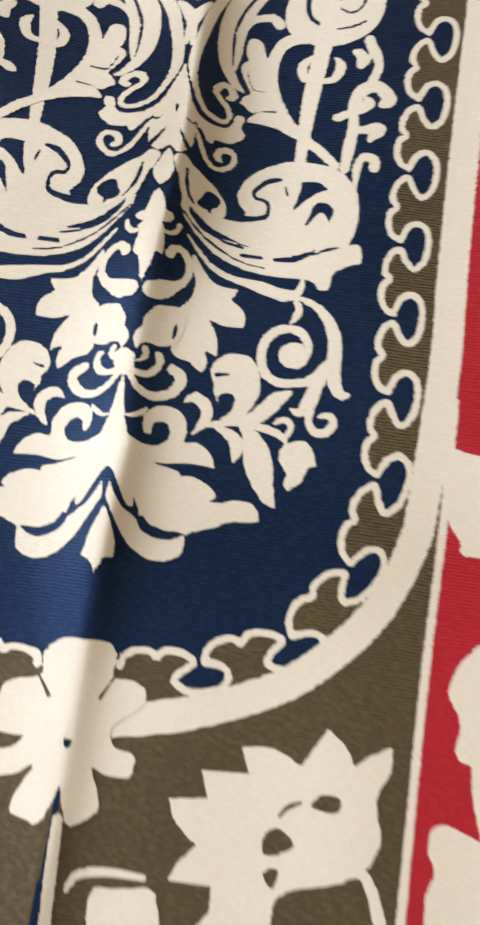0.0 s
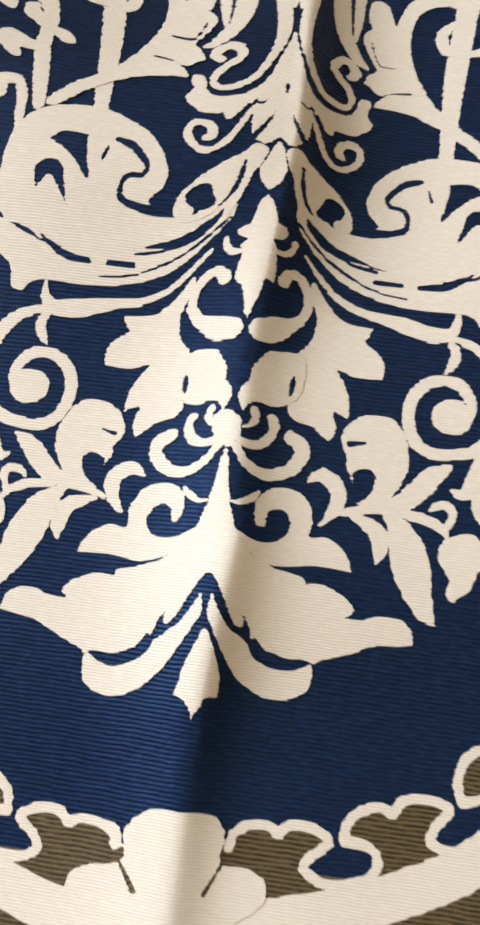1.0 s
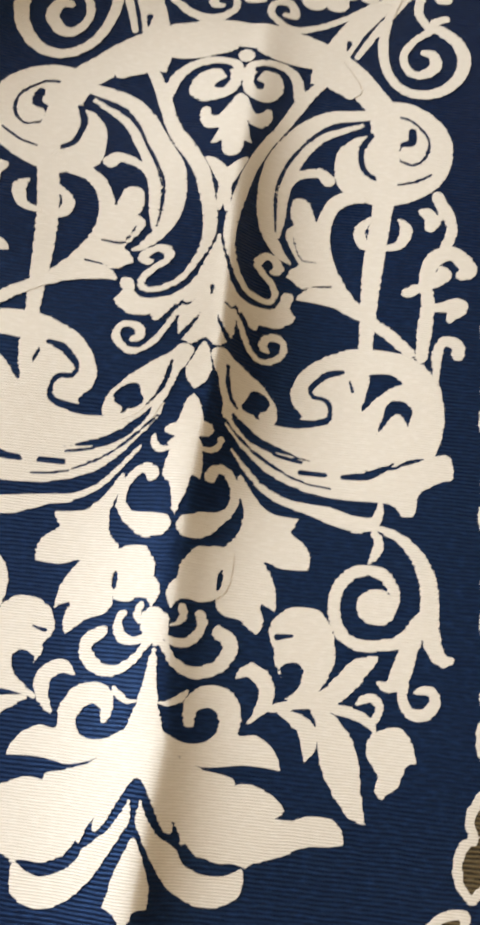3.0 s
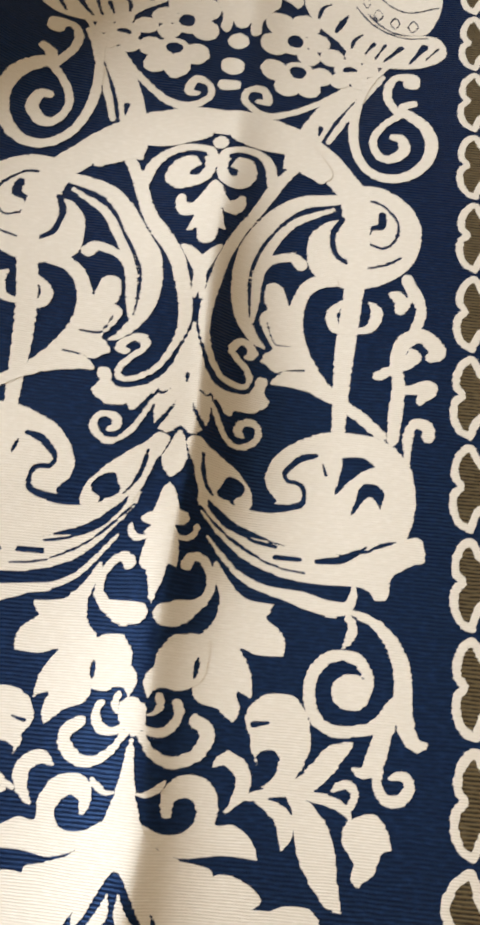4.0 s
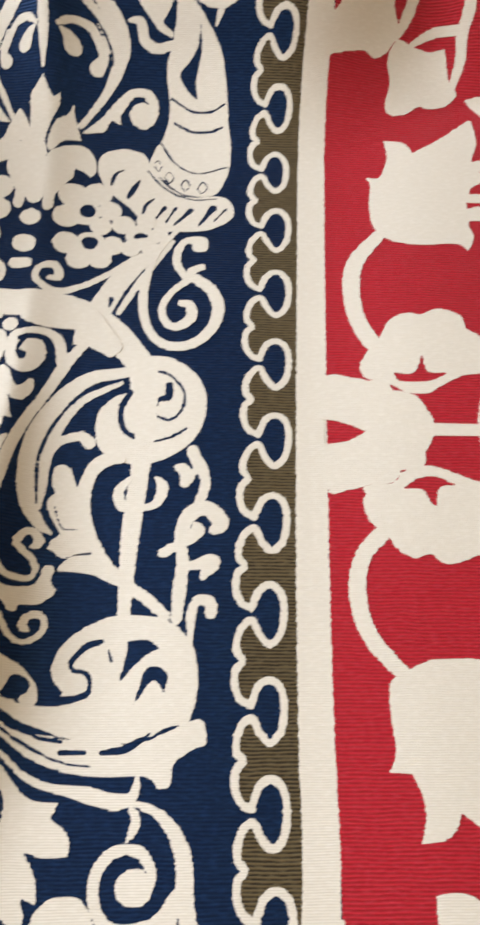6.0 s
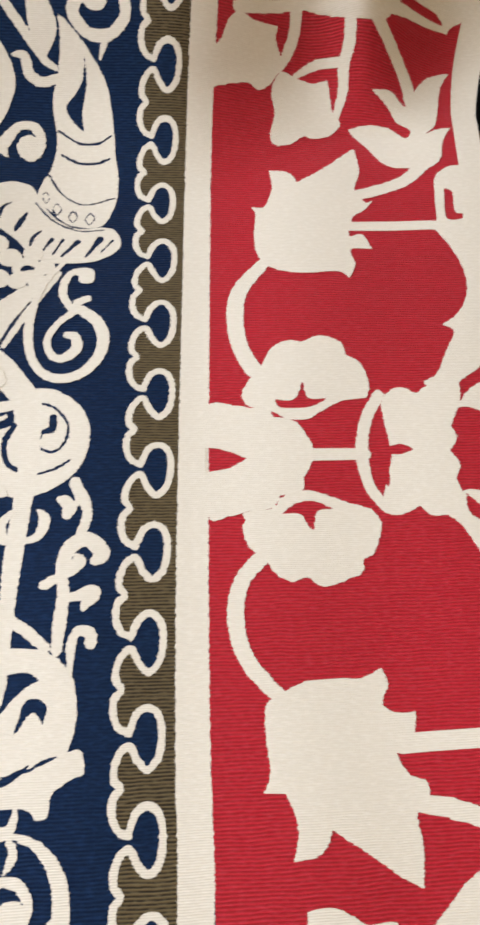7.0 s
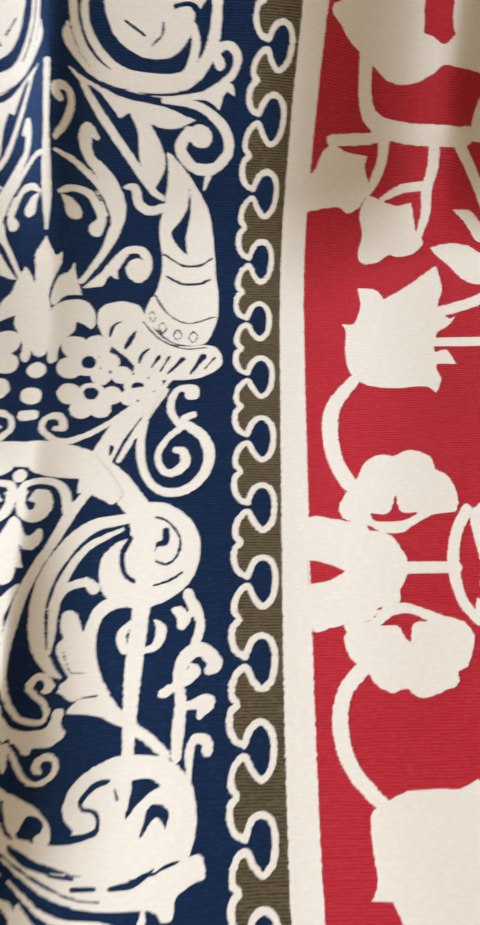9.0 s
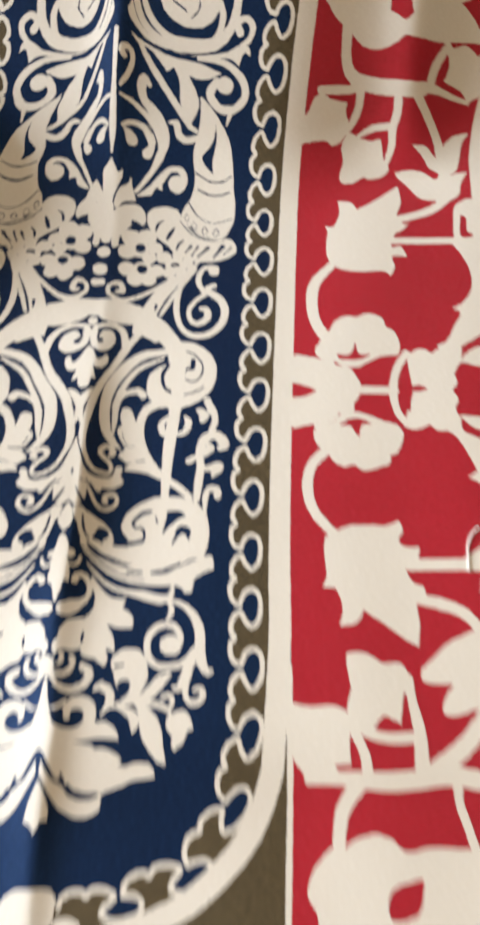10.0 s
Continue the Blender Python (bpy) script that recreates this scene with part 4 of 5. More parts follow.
motif("lotus", "single", [
    leaf((114.6, 117.9, 1), (120.9, 120.6), (130.8, 121), (136.6, 121), (141.9, 123.2, 1), (143.5, 119.1), (141.3, 113.6), (146.4, 111.3), (150.3, 111.9, 1), (149.6, 107.8), (148.6, 105.5), (143.9, 102), (146.1, 96), (150.7, 94.2, 1), (151.1, 91.3), (150, 89.2), (147.2, 85.8), (147.8, 78.8), (146.7, 69.2, 1), (141.5, 71.8), (134.4, 77), (124.7, 83.4, 1), (122.4, 79.2), (119.2, 77.4), (114.2, 77, 1), (115.7, 82.3), (115.3, 87.2), (113.3, 92.7, 1), (107.5, 92.9, 1), (109.4, 96.8), (109.2, 102.6), (108.8, 110.1), (109.9, 115.4))])
motif("edge_leaf", "single", [
    leaf((178, 279.2), (184.2, 269.1), (187.6, 258.8), (187.3, 248.8), (183, 240.3), (176, 234.9, 1), (180.2, 232.7), (176.2, 225.1), (171.6, 216.1), (166.7, 212.2), (175.9, 207.2), (177, 212, 1), (189.1, 220.3, 1), (199.1, 224.8), (204, 251.2), (202.2, 271.8), (202.9, 302.2), (192.3, 304.9), (185.7, 302), (182.6, 296.3), (181.2, 279.7))], [
    leaf((186.1, 294.1, 1), (188.8, 292.1), (188.7, 283.8), (191.6, 283, 1), (190.3, 280.3), (184.9, 281.1))])
motif("edge_leaf", "single", [
    leaf((161, 170.4), (169.6, 165.8), (174.1, 159), (179, 147.5, 1), (174.5, 144.5, 1), (180.1, 140.7), (183.5, 134.4), (183.4, 126.8), (180.4, 117.9), (174.9, 111), (168.2, 106.4), (167.4, 101.8), (176.4, 100.9), (185.9, 98, 1), (193.8, 111.5), (199.2, 145.2), (199.3, 173.4), (197.9, 206.8), (188.7, 203.7), (188.4, 176.8), (180.5, 175), (174.5, 175.2), (170.6, 172.4)),
    leaf((176.4, 204), (182.5, 211), (189.3, 213.1), (199.9, 206.7), (188.4, 202), (179.7, 203.7))], [
    leaf((174.3, 174.3, 1), (179.5, 169.2), (187.1, 166.1), (187.9, 159.2, 1), (182.3, 163.4), (174.6, 167.5))])
motif("vine_leaf", "single", [
    leaf((147.1, 60, 1), (153.5, 65.9), (158.8, 70.8), (169, 75.8), (176.7, 78.4), (174.8, 61.6), (167.3, 58), (159.9, 54.9), (148, 55.4))])
motif("vine_leaf", "single", [
    leaf((175, 64), (165, 59.2), (157.2, 51), (154.8, 44.2), (158.9, 42.1), (166.2, 44.4), (173.6, 47.9))])
motif("branch", "single", [
    stem((171.9, 42.3, 6.9), (162.7, 31.2, 7.2), (151.5, 22.4, 7.6))])
motif("branch", "single", [
    stem((101, 18, 3.5), (115.8, 18.7, 5.3), (131.7, 17.8, 7), (145.5, 19.1, 7.1), (157.1, 20.3, 7.5), (172.9, 17.8, 6.6))])
motif("branch", "single", [
    stem((120.2, 16.6, 6.6), (114.2, 7.2, 5.6), (112.5, -6.1, 4.6), (112.9, -14.4, 4.1))])
motif("branch", "single", [
    stem((159.3, 19.3, 4), (159.6, 10.9, 3.5), (163, 0.8, 3.4), (166.1, -9.5, 3.3))])
motif("branch", "single", [
    stem((141.3, 56.4, 4.2), (142.7, 47.4, 3.7), (144.9, 36.3, 5), (145.4, 23.3, 5.8))])
motif("branch", "single", [
    stem((120, 37.5, 4.1), (130.3, 33.9, 4.1), (143.1, 34.1, 4.5))])
motif("branch", "single", [
    stem((118.3, 37, 3.6), (123, 27.3, 4), (123.8, 19.8, 4.4))])
motif("vine_leaf", "single", [
    leaf((116.8, 65.7, 1), (122.2, 66.5), (128.1, 64.3), (131.6, 62), (138.8, 62.1), (142.1, 56.4), (139.3, 49.6), (137.6, 39.1, 1), (130.7, 41.6), (125.7, 36), (119.9, 37), (116.6, 41.4), (116.7, 46.9), (118.1, 52.6), (116.7, 60.6))])
motif("vine_leaf", "single", [
    leaf((92, 45.4), (102.6, 44.9), (109.6, 45.7), (115.5, 43.6), (118.1, 39.2), (117, 31.5), (117.6, 23.8, 1), (111.4, 23.2), (112.4, 20.7), (104.3, 17.4), (100.9, 15.9, 1), (98.7, 20.5), (95.4, 24.7), (92.5, 33.3))])
motif("petal_flower", "single", [
    leaf((102.2, -18.6), (103.9, -13.5), (111.1, -9.2), (117.2, -3.9), (126.1, -0.7), (132.7, -2.6), (138.5, -6.7), (148.4, -5.1), (157.3, -5.5), (167.6, -8.4), (173.1, -30.8), (167.6, -40.3), (109.4, -40.8), (104.3, -30))], [
    leaf((132.1, -20.3), (142.9, -16.2), (144.4, -18.5), (141.5, -28.1), (131.6, -29.7))])
motif("petal_flower", "single", [
    leaf((98.7, -57.6), (102.5, -56.1), (107.3, -57.5), (115.3, -61), (124.8, -66.7), (125.7, -85.4), (102, -88.6), (98.2, -75.7), (100.1, -68.6), (98.1, -63.3))])
motif("petal_flower", "single", [
    leaf((100.4, -21.8), (101.5, -16.5), (104.6, -11.2), (111.6, -5.9), (119.3, -20.9), (115.5, -37.9), (108.6, -34.7), (105.4, -28.8), (102.2, -25.4)),
    stem((110.2, -34.2, 3), (110, -46, 2.7), (113.2, -58.4, 2.6))])
motif("petal_flower", "single", [
    leaf((113.6, 403.6), (113.3, 392.8, 1), (117, 389.1), (122.1, 387.1, 1), (126.7, 383, 1), (131.7, 379.5), (139.6, 378), (147.3, 379.1), (152.9, 381.7, 1), (160.2, 380.5), (170.6, 383.8), (183.4, 390.6), (193, 393.8), (200.8, 394.2, 1), (197.1, 399.6), (190.5, 406.2), (183.6, 409, 1), (188.1, 417.6))], [
    leaf((144.1, 408.1), (144.3, 394.6, 1), (147.7, 392.4), (152.4, 388.8), (156.5, 391.6, 1), (154.8, 395.2), (153.5, 407.7))])
motif("vine_leaf", "single", [
    leaf((177.2, 386.3), (182.4, 387.4, 1), (188.4, 391.3), (193.8, 390.3), (196.4, 388.4, 1), (202.8, 390.6), (206.5, 389.6), (207.5, 380.2), (203.6, 371.6), (195.4, 365.9), (194.2, 363, 1), (190.9, 367.9), (186.5, 369.7), (177.9, 369.3, 1), (179.8, 373.6), (180.2, 380))])
motif("branch", "single", [
    stem((164.2, 358.7, 5.3), (170.9, 361.8, 4.5), (180.3, 363.9, 3.4), (193.4, 364.7, 2.3))])
motif("branch", "single", [
    stem((179, 387.1, 3.2), (172.1, 373.2, 4.3), (169.5, 361.7, 4.5))])
motif("petal_flower", "single", [
    leaf((113.6, 402.8), (112.4, 396.9), (125.9, 395.9), (139.2, 402.2), (143.4, 409.4), (154.4, 408.9), (156.8, 399.6), (172.3, 399.4), (181.1, 414.5), (172.6, 423), (157.6, 421.5), (147.5, 418.3), (134.8, 423.6), (121.6, 419.2), (114.8, 411.3))])

motif("fleur", "single", [
    leaf((0.9, 204.6, 1), (2.9, 202.8), (4.3, 199.1), (5.6, 197.4), (7.2, 198.3), (8.3, 200), (9.6, 200.7), (10.1, 198), (9.2, 195), (7.3, 193.1), (5.2, 193.1), (3.6, 194.1, 1), (4.2, 191.5), (4.8, 188.7), (5.6, 186.5, 1), (4.1, 186.7), (3.3, 187, 1), (3.2, 184.3), (2.2, 182), (0.6, 181.1), (-1, 181.3), (-2.1, 182.9), (-2.5, 186.5, 1), (-3.9, 185.4), (-5.4, 184.6, 1), (-4.5, 187.9), (-3.4, 191.4, 1), (-4.5, 190.9), (-6.6, 190.4), (-8.4, 191.7), (-9.4, 194.3), (-9.2, 197), (-8.2, 198.3), (-6.9, 197.7), (-6.5, 195.7), (-5, 195.1), (-3.2, 197.4), (-1.8, 200.3), (-0.3, 203.5))])
motif("fleur", "pair", [
    leaf((1, 207.2), (2.4, 204.5), (5.1, 202.8), (7.7, 202.8), (10.1, 204.4), (12, 207.3), (12.4, 210.4), (11.7, 213.1), (10, 214.6), (7.5, 214.5), (5.2, 213.3), (3.1, 214.2), (1.1, 213.1)),
    stem((1.7, 210.4, 2.9), (2.6, 215.1, 2.6), (5.6, 217.1, 2.2), (9, 217.9, 2.4), (12.6, 217.5, 2.8), (15.4, 215.1, 3.2), (16.7, 211.1, 3.3), (16.9, 206.8, 2.7))], [
    leaf((5.8, 214.7), (4.4, 213), (3.8, 210.1), (4.3, 208), (5.4, 206.9), (6.8, 207.4, 1), (7, 209), (5.8, 210), (4.9, 210.5), (5.6, 212.6), (6.8, 214.5))])
motif("bead", "single", [
    stem((1.2, 219.4, 4.5), (0.9, 219.2, 4.5))])
motif("tendril", "pair", [
    stem((23.3, 214.5, 3), (20.1, 210, 3.3), (17.8, 205.9, 3.6), (15.6, 201.1, 3.2), (12.6, 194.5, 2.8), (10, 189.3, 2.8), (7.7, 183.4, 2.9), (5.8, 177.4, 3), (4.5, 170.8, 3.2), (3.2, 163.5, 3.2), (2.7, 156.9, 3.1), (3.4, 151.5, 2.4), (4.9, 147.3, 1.8), (6.4, 144.1, 1.7), (8.2, 142, 1.7), (10.9, 141.1, 1.7), (13.9, 141, 1.4), (15.4, 142.7, 1.4), (15.4, 144.8, 1.7), (13.6, 147.4, 1.9), (11.4, 149, 2), (10.5, 150.5, 2), (11.1, 152.6, 2), (13.1, 154, 2.1), (15, 153.2, 2.4), (16, 151.5, 2.5), (14.7, 149.9, 1.9))])
motif("stalk", "axis", [
    leaf((-0.2, 176.6, 1), (2.1, 179.4), (4.5, 181.5), (5.3, 181, 1), (3.5, 176.1), (1.7, 170.8), (0.3, 165.9), (-0.3, 162.8, 1), (-1.6, 163.8), (-1.5, 171.4)),
    leaf((0.1, 155.3, 1), (1.1, 152.6), (2.7, 147.8), (3.9, 143.7), (5.5, 140.5), (7.6, 138.8), (10.3, 138.2), (14.4, 139), (16.5, 140.6), (17.2, 143.5), (18.2, 144.9, 1), (19.8, 144.8), (20.4, 143.2), (19.5, 140.8, 1), (21.2, 138.5, 1), (20.7, 137.1), (19, 135.5), (16.8, 134.2), (14.5, 133.9), (12.5, 133.7, 1), (11.6, 131.7, 1), (10.4, 132), (9, 133.7), (7.7, 135.2), (6.8, 132.4), (6.6, 128.3), (5.6, 125.7), (2.9, 123.8), (-0, 125.9, 1), (-1.7, 130.3), (-2.3, 138.5), (-1.2, 149.1))], [
    stem((-0.2, 142, 0.1), (0.3, 138.9, 1.2), (0.3, 137.2, 0.4), (1.4, 133.7, 0.4), (3, 130.3, 0.7), (4.7, 127.5, 1.2), (6.3, 125.3, 1.4)),
    stem((3.8, 135.7, 0.3), (5.4, 134.8, 0.6), (6.7, 135.9, 0.3)),
    stem((6.2, 136.4, 0.4), (7.5, 133.7, 0.7), (9.5, 131.7, 0.9))])
motif("curl", "pair", [
    stem((7, 133.5, 1), (8.7, 129.8, 1.6), (10.6, 126.3, 1.6), (13, 124.5, 1.5), (15.6, 124.7, 1.6), (18.2, 126.6, 1.8), (19.2, 129, 1.8), (18.2, 131.2, 1.8), (16.2, 131.6, 1.7), (14.3, 130.2, 2.1), (13.8, 128.2, 2.1), (15, 127.5, 1.5))])
motif("leaf", "pair", [
    leaf((2.1, 122.2), (4.8, 123.9), (6.9, 122.3), (10.9, 120.5), (14.6, 118.2), (17.6, 115), (19, 112), (18.7, 109.3), (16.7, 107.8), (14.7, 107.8), (11.1, 108.9), (8.7, 110.1), (8.3, 105.9, 1), (6.6, 108.9), (5.2, 112.6), (4.1, 116.6), (2.7, 119.2))], [
    leaf((12.5, 115.9), (14.9, 115.9), (16.9, 114.4), (16.5, 112.4), (14.6, 110.8), (14.9, 108.9), (12.6, 109.9), (10.4, 111.2), (11.2, 113.6)),
    stem((6.2, 119.9, 0.6), (6.6, 115.7, 1.1), (7.7, 112.5, 0.9), (9.5, 110.3, 0.4))])
motif("bud", "single", [
    leaf((0.1, 125.2, 1), (1.6, 122.1), (2.5, 118.4), (2, 115.4), (0.5, 113.5), (-1, 112.4, 1), (-2.6, 114.2), (-3.6, 116.3), (-2.8, 119), (-1.5, 121.7))])
motif("spear_leaf", "single", [
    leaf((-0.9, 111.4, 1), (0.5, 109.7), (1.7, 107), (2, 105.1), (3.3, 104.5), (4.2, 104.5, 1), (4.7, 103), (3.2, 101.7), (1.5, 101.1, 1), (2.5, 99.3), (2.6, 97.2), (2.9, 94), (2.6, 91.9, 1), (0.8, 92.3), (0.3, 91.3, 1), (-0.1, 88.2), (-1.2, 85.4), (-2.1, 82.7, 1), (-3, 84.6), (-3.6, 88), (-4.2, 90.6, 1), (-5.4, 91.2), (-5.9, 92.5), (-5.5, 95.2), (-4.9, 97.3), (-5.6, 99.3), (-4.2, 100.7, 1), (-5.8, 101.3), (-6.7, 102.6), (-5.1, 103.7), (-3.7, 104.6), (-3.2, 107), (-2.4, 109.5))])
motif("curl", "pair", [
    stem((2.7, 98.5, 1.1), (4.5, 98.8, 1.4), (6, 100.2, 1.5), (6.5, 102.1, 1.3))])
motif("oak_leaf", "pair", [
    stem((4.9, 92.8, 2.5), (5.6, 94.2, 2.2), (7.4, 95.2, 2), (9.5, 93.8, 2.1), (10.8, 91.3, 2.1), (10.9, 88.1, 2.3), (9.6, 85.4, 2.4), (7.1, 83.4, 3.6), (3.9, 81.5, 5.5), (1.1, 80.9, 5)),
    leaf((4.4, 76.8), (2, 74.6), (0.4, 71.8), (0.3, 69.4, 1), (-1.4, 67.5), (-1.7, 64.9), (-0.4, 62.4, 1), (0.9, 64.2), (3.1, 64.9), (5.3, 64.4), (7.3, 64.9), (9.1, 65.9, 1), (11.4, 68), (12.2, 73.3), (11.1, 77.2))], [
    stem((9.8, 71.8, 1), (9.6, 69.7, 1.3), (9.3, 67.7, 0.4))])
motif("curl", "pair", [
    stem((2.1, 63, 1.7), (2.5, 61.2, 1.7), (1.8, 59.6, 1.2), (0, 58.8, 0.8))])
motif("curl", "pair", [
    stem((6.1, 61.8, 2.1), (6.8, 60.3, 2.2), (6.2, 58.1, 2.1), (4.7, 56.2, 1.9), (2.4, 55.3, 1.6), (-0, 55.8, 1.4), (-1.3, 57.2, 1.1))])
motif("curl", "pair", [
    stem((10.4, 58.6, 2.8), (12.7, 57.5, 3.4), (13.5, 55.4, 3.1), (12.3, 52.6, 3.1), (9.7, 50.4, 2.8), (6.2, 49.4, 2.5), (3, 50.2, 2.2), (0.9, 52, 1.9), (-1, 54.5, 1.6))])
motif("palmette", "axis", [
    leaf((-3.2, 54.3, 1), (-1.9, 49.3), (-0.8, 43.4), (0.6, 38.8), (2.8, 34.7), (5.7, 32), (9.5, 30.4), (13.7, 29.7), (16.9, 29.1), (17.2, 27.6, 1), (20.6, 28), (24.4, 26.9), (27, 25.4), (28.4, 23.5, 1), (26.6, 22, 1), (30.4, 22.1), (34.6, 23.3), (38.3, 22.9), (40.6, 21.1), (41.3, 18.2, 1), (37.6, 17.5), (32.8, 16.7), (29.3, 15.1), (25.8, 13.6), (22.2, 12.4), (21.4, 11.4, 1), (18.6, 12.3), (15.6, 12), (12.5, 12.7), (10.2, 13.3), (8.3, 15.7, 1), (7.3, 15.2), (6.8, 17.1), (5.7, 19.2), (4.8, 20, 1), (5.3, 18.5), (5, 17), (3.8, 17.4), (2.3, 19.6), (0.7, 22.6), (-1.2, 25.8), (-2.5, 27.4, 1), (-4.3, 28.4), (-4.5, 38.3), (-4.4, 46.7))])
motif("curl", "pair", [
    stem((-0.4, 42.5, 0.8), (1.8, 42.5, 1.3), (4, 44, 1.5), (5.3, 45.6, 0.8))])
motif("palmette", "pair", [
    leaf((-1.8, 23.3, 1), (0.1, 19.6), (2.1, 17.1), (4.5, 15.4), (6.9, 14, 1), (8, 11.8), (10.9, 10.2), (14.6, 9.6), (18.2, 10.4), (20.5, 11.8), (21.1, 9.8), (20.7, 7.1), (19.4, 5.1), (15.3, 3.5), (10.5, 3.8), (6, 6.2), (2.4, 10.4), (-0.2, 14.9), (-2.3, 19.1))])
motif("pendant", "single", [
    leaf((-2.4, 16.3, 1), (0.1, 12.1), (1.9, 6.1), (1.8, 2.5, 1), (-0.7, 2.1), (-1.2, 0.4), (-2.9, -2.3, 1), (-4.4, 0.4), (-7.2, 2, 1), (-6.4, 5.5), (-5, 10.8))])
motif("acanthus_leaf", "pair", [
    leaf((18.4, 173.8), (20.8, 174.3), (22.7, 172.9), (23.7, 170.1), (24.7, 167.2, 1), (25.9, 171.7), (28.1, 175.8), (32.1, 178.6), (36.2, 178.6), (37.5, 175.8), (33.9, 174.9), (30.5, 172.2), (28.8, 167.3), (28.8, 160.9), (30.8, 154.2), (34.9, 147.2), (39.4, 142.1), (45.7, 137.9), (51.9, 132.1), (49.7, 130.8), (43.5, 135.7), (37.2, 139.7), (30.8, 142.5), (26.1, 143.4), (21.1, 143.5, 1), (22.2, 145.8), (24, 147.1), (21.5, 147.4), (18.1, 149.7, 1), (19.2, 152.3), (21, 154), (19.9, 156), (18.2, 158.9), (17, 161.7), (17.2, 164), (19, 165.5, 1), (17.9, 168), (17.6, 171.2))], [
    stem((19, 161.6, 0.5), (20.4, 157.5, 0.5), (22.2, 155.3, 0.6), (26.6, 155.6, 0.3)),
    stem((22.7, 147.2, 0.2), (25.8, 148, 0.3), (29.7, 148.6, 0.2)),
    stem((18.5, 165.6, 0.5), (20.6, 165.8, 0.2))])
motif("joint", "single", [
    leaf((-6.4, 61.1), (-3.8, 62.3), (-0.9, 60.9), (-0.2, 58.4), (-0.9, 55.9), (-2.3, 54.4, 1), (-4.6, 55.2), (-6.6, 57.9))])
motif("blossom", "pair", [
    stem((15.4, 271.9, 9.7), (15.7, 271.9, 9.7)),
    stem((23.2, 273.4, 9.2), (23.5, 273.4, 9.2)),
    stem((27.5, 266.7, 7.6), (27.7, 266.7, 7.6)),
    stem((25, 260.2, 7), (25.2, 260.2, 7)),
    stem((13.7, 262.9, 8.6), (13.9, 263, 8.6)),
    stem((19.4, 265.5, 10.1), (19.7, 265.5, 10.1))], [
    stem((20.3, 266.1, 5.1), (20.6, 266.2, 5.1))])
motif("blossom", "pair", [
    stem((14.5, 252.3, 8.4), (14.7, 252.3, 8.4)),
    stem((18.8, 246.4, 7.8), (19, 246.4, 7.8)),
    stem((25.5, 246.9, 7.3), (25.8, 246.9, 7.3)),
    stem((29.2, 252.5, 7.4), (29.4, 252.5, 7.4)),
    stem((22.1, 252.5, 9.9), (22.4, 252.6, 9.9))], [
    stem((21.9, 253.1, 5), (22.1, 253.1, 5))])
motif("blossom", "pair", [
    stem((32.3, 261.2, 7.5), (32.6, 261.2, 7.5)),
    stem((39.7, 263.3, 6.5), (39.9, 263.3, 6.5)),
    stem((44.2, 257.7, 6), (44.4, 257.7, 6)),
    stem((41.5, 252.2, 6.4), (41.7, 252.2, 6.4)),
    stem((35.1, 251.9, 6.4), (35.4, 251.9, 6.4)),
    stem((38, 256.9, 9.3), (38.2, 256.9, 9.3))], [
    stem((36.6, 256.6, 1.5), (38.2, 257.2, 2.2), (40.1, 257, 1.2))])
motif("shell_petal", "pair", [
    leaf((5.7, 275.9), (4.9, 283.3), (6.9, 288.8), (12.2, 292.4), (17.7, 292.8), (21.1, 288.9), (22, 283), (20.4, 280.2, 1), (17.9, 282.3), (14.9, 283.6, 1), (14.9, 279.7, 1), (12.1, 275.6), (9.6, 270.7), (9.1, 265.5), (6.4, 264.5))])
motif("lily", "single", [
    leaf((3.4, 315.7, 1), (5.4, 311.4), (6.9, 308.7), (9.1, 310.8, 1), (8.7, 305.8), (6.2, 300.2), (4.6, 294), (5.5, 287.8), (5.9, 276), (5.6, 268.7), (2.4, 266.6), (-0.4, 271.3), (-1.1, 284.6), (-0.6, 293.4), (-0.8, 301.5), (-0.8, 309.1), (1.1, 312.6))])
motif("bract", "single", [
    leaf((-9.7, 292.9, 1), (-7.2, 300.2), (-4.5, 304.9, 1), (-2.3, 301.5), (0.6, 293.4), (0.1, 287.7), (-3.7, 292.5))])
motif("bract", "single", [
    leaf((5.2, 292.1), (7.7, 300.5), (11.4, 303.6), (13.5, 307.5, 1), (14.4, 301.8), (16.4, 295.1, 1), (10.9, 293.8), (6.8, 289.1))])
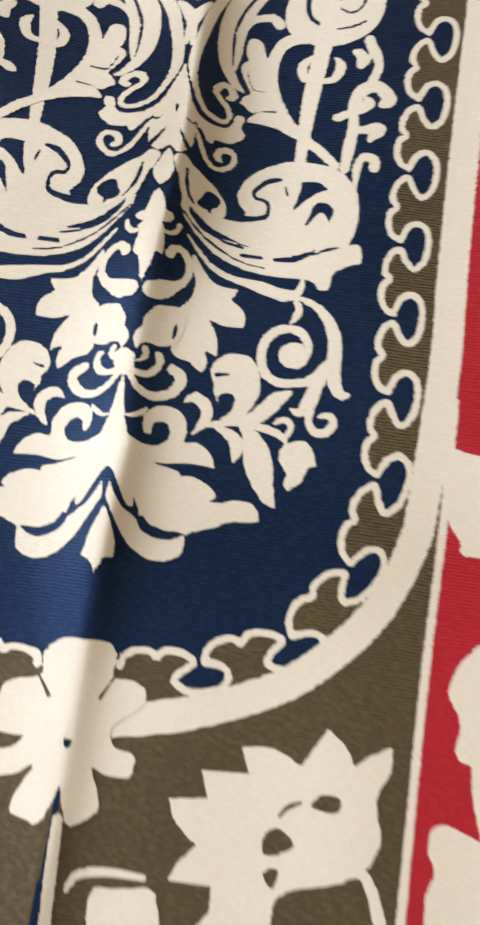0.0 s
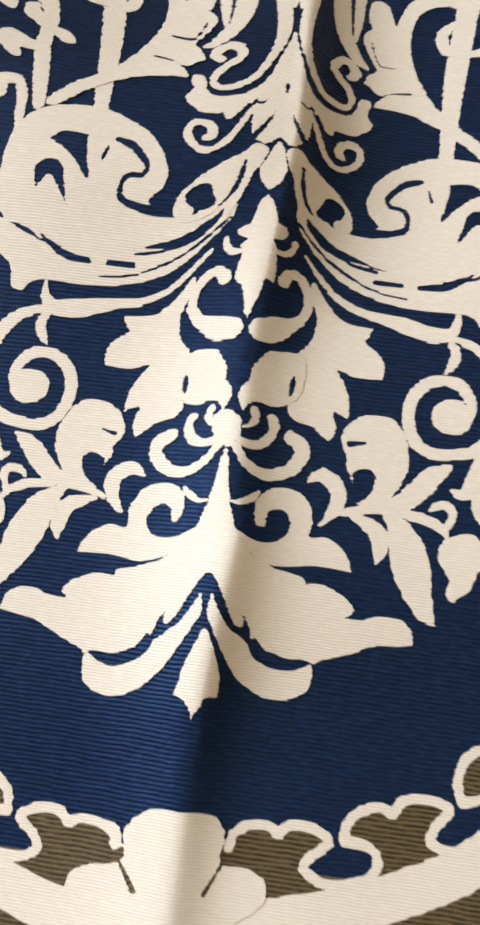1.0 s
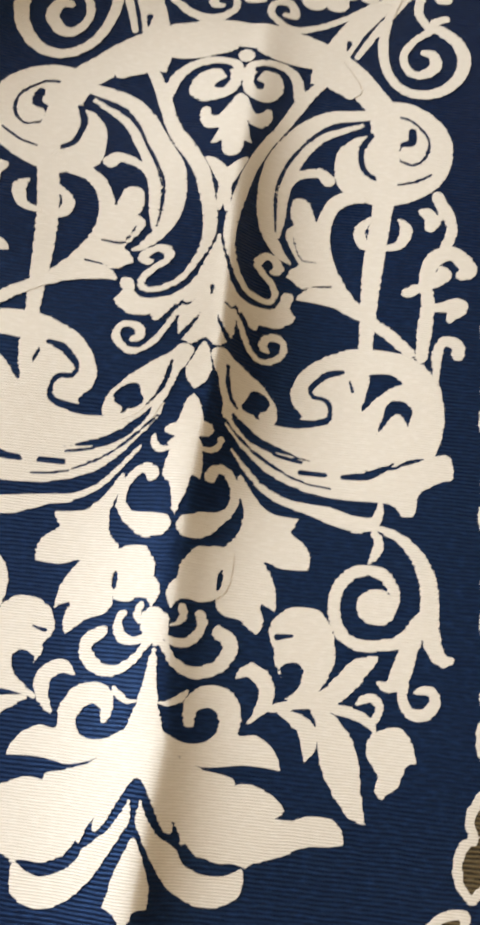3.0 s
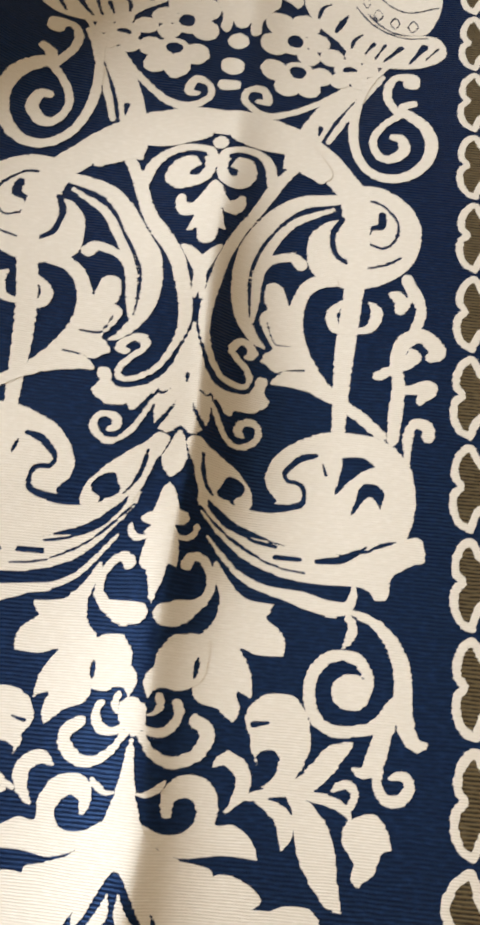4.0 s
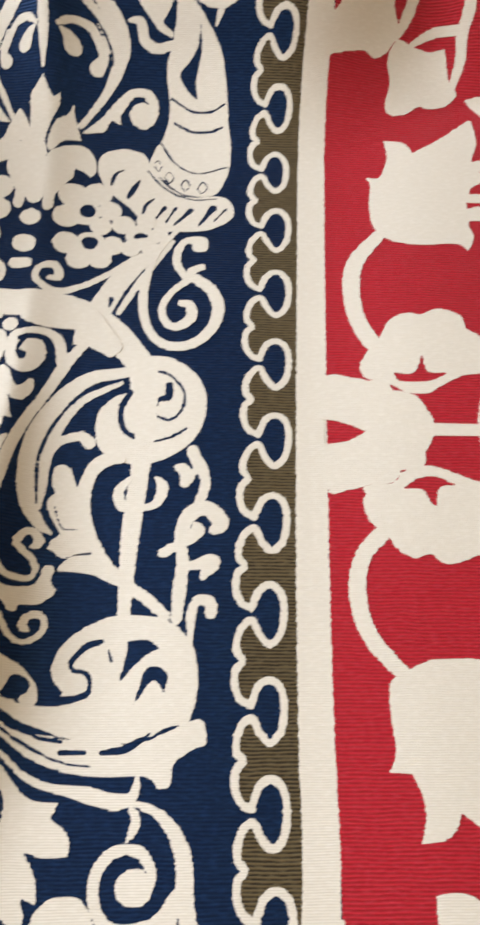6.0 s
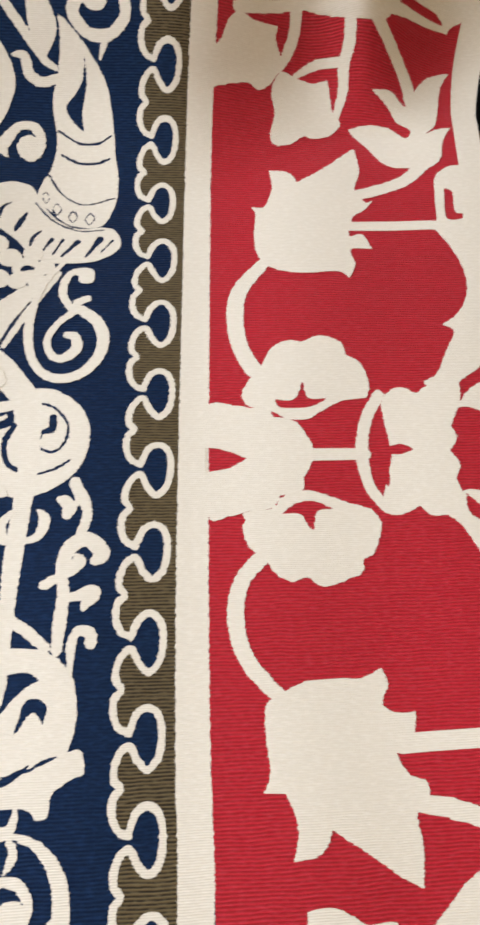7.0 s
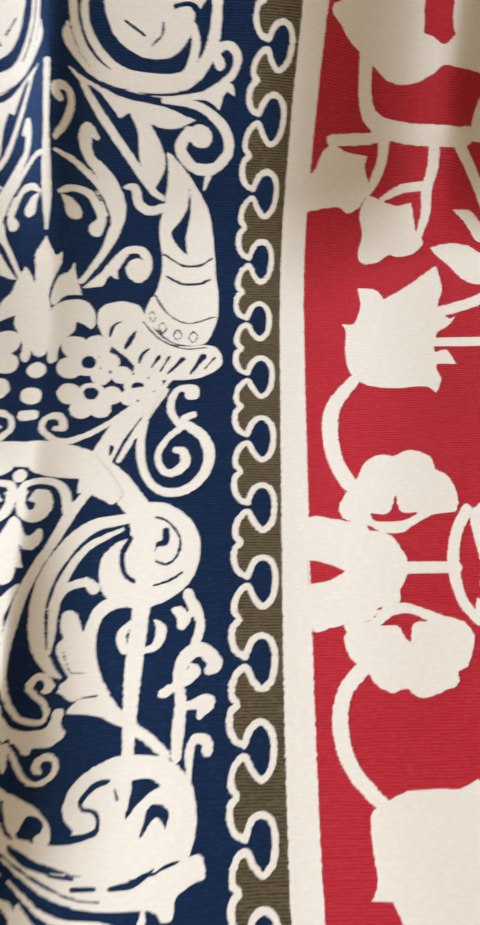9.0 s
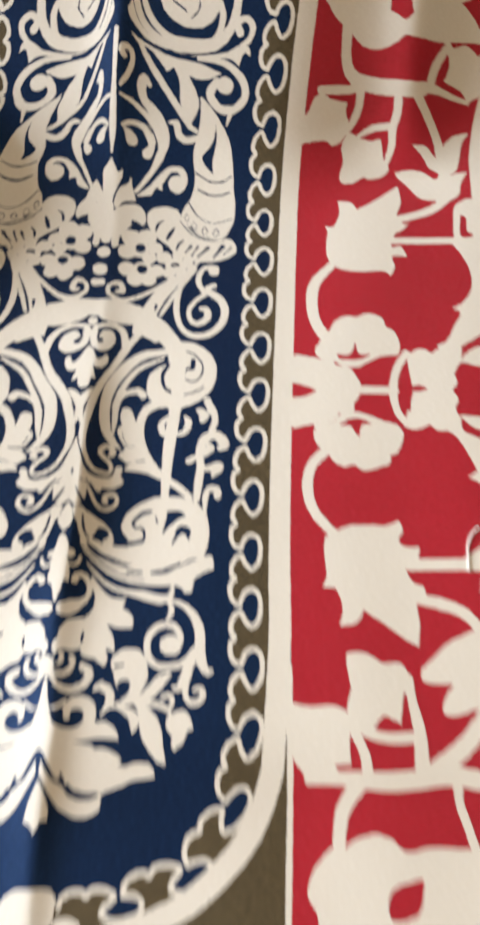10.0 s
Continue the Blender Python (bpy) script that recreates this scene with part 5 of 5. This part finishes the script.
motif("lyre_scroll", "pair", [
    stem((23.1, 352.7, 2.2), (20.3, 354.9, 4.3), (19, 350.7, 4.6), (20.3, 345.4, 3.8), (24.2, 341.3, 4.9), (27.8, 335.3, 6.5), (29.7, 328.4, 6.5), (28.7, 321.7, 4.9), (25.5, 314.2, 3.2), (20.7, 306.9, 2.4), (15.9, 300.2, 2.1)),
    stem((8.6, 344.7, 1.6), (14.3, 343.3, 2.2), (20.2, 339.3, 2.7), (24.3, 333.2, 3.3), (26.2, 326.8, 2.7)),
    stem((9, 331.4, 1.6), (14.1, 333.9, 2.4), (19.6, 332.8, 3), (22.7, 328, 3.3), (23.7, 323.8, 3.3), (21.5, 320.5, 5.4))], [
    stem((19.7, 337.8, 0.5), (24, 332.1, 0.8), (26.7, 325.2, 0.8), (26.5, 321.6, 0.5))])
motif("lyre_scroll", "pair", [
    stem((9.9, 330.5, 1.1), (12.2, 328.5, 3.8), (13.4, 326.3, 5.7), (13.6, 325.9, 5.7))])
motif("curl", "pair", [
    leaf((16.5, 298.1, 1), (22.8, 304), (27.6, 309.8), (31.8, 313.8), (36.6, 315.2), (40.7, 313.6), (42.5, 309.5), (41.8, 304.4), (38.4, 301.1), (34.6, 302), (32.5, 305.5), (34.2, 309.1), (37.2, 310.3), (39.5, 309.3, 1), (37.1, 312), (33.6, 311.4), (31.2, 308), (29.5, 305.6, 1), (29.6, 302, 1), (26.3, 303.2), (24.4, 299.4, 1), (20.5, 298.3))])
motif("tendril", "single", [
    stem((8.7, 349, 1.9), (12.3, 354.4, 2.2), (14.8, 360.9, 2.2), (14.5, 365.2, 2.4), (12.2, 366.5, 2.7), (9.7, 364.4, 2.7), (10.8, 362.1, 3))])
motif("stem", "single", [
    stem((7.6, 373.1, 2.4), (6.6, 362.2, 2.2), (5.7, 351.4, 2.2), (4.8, 340.7, 3.3), (4.1, 329.8, 3.5), (3.4, 318.5, 1.1))])
motif("scroll", "pair", [
    stem((49.8, 259.4, 1.7), (45.4, 253.2, 1.8), (41.9, 244.9, 2.4), (40.2, 235.1, 2.9), (40.7, 225.9, 2.9), (43.4, 218.9, 2.8), (48.5, 214.9, 3), (55.6, 215.5, 3.2), (61.6, 221, 3.6), (63.9, 228.5, 3.9), (62.1, 235.3, 3.9), (57.5, 239.7, 3.6), (53.8, 241.7, 2.4)),
    stem((55, 240.4, 2.4), (49.2, 235.1, 2.2), (46.2, 228.7, 2.3), (48, 223, 2.7), (51.9, 222.2, 3.2), (55.5, 225.7, 3.6), (54.9, 230, 3.1), (52.3, 230.7, 2.3))])
motif("scroll", "pair", [
    stem((53.5, 240.7, 2.4), (50.4, 246.5, 2.8), (51.1, 252.8, 2.7), (53.9, 255.8, 2.5), (57.6, 255.1, 5), (57.8, 253.6, 5.4))])
motif("scroll", "pair", [
    stem((53.9, 240.8, 2.4), (55.7, 243.6, 3), (58.6, 245, 2.2))])
motif("arch_band", "pair", [
    leaf((4.9, 224.5), (5.2, 220.8), (12.4, 219.5), (20, 219.7, 1), (19.8, 214.3, 1), (23.3, 214.3), (27.6, 212.1), (31.9, 210.6), (34.1, 215.7), (22.4, 229.4))])

# ---------------------------------------------------------------- small things
def yarn(name, points, thick, mat):
    line = spline(points, False, (), 10)
    mid = place(line[:, 0], line[:, 1], np.full(len(line), 0.15 + thick * 0.5))
    bm = bmesh.new()
    rings = []
    for i, p in enumerate(mid):
        way = Vector(mid[min(i + 1, len(mid) - 1)] - mid[max(i - 1, 0)]).normalized()
        side = way.cross(Vector((0, 0, 1))).normalized()
        up = side.cross(way)
        r = thick / 2000 * (1 + 0.12 * math.sin(i * 1.7)) * (0.5 if i in (0, len(mid) - 1) else 1)
        rings.append([bm.verts.new(Vector(p) + (side * math.cos(k * math.pi / 4) + up * math.sin(k * math.pi / 4)) * r) for k in range(8)])
    for a, b in zip(rings, rings[1:]):
        for k in range(8):
            bm.faces.new((a[k], a[(k + 1) % 8], b[(k + 1) % 8], b[k]))
    bm.faces.new(rings[0][::-1])
    bm.faces.new(rings[-1])
    bmesh.ops.recalc_face_normals(bm, faces=bm.faces)
    mesh = bpy.data.meshes.new(name)
    bm.to_mesh(mesh)
    bm.free()
    mesh.materials.append(mat)
    mesh.polygons.foreach_set("use_smooth", np.ones(len(mesh.polygons), bool))
    return new(name, mesh)


tagged(yarn("loose_thread", [(170.1, 100.9), (170.4, 106.6), (170.8, 112.0), (172.9, 117.2), (176.8, 121.0)], 1.05, THREAD), "loose white cotton thread lying on the red cloth", "thread")
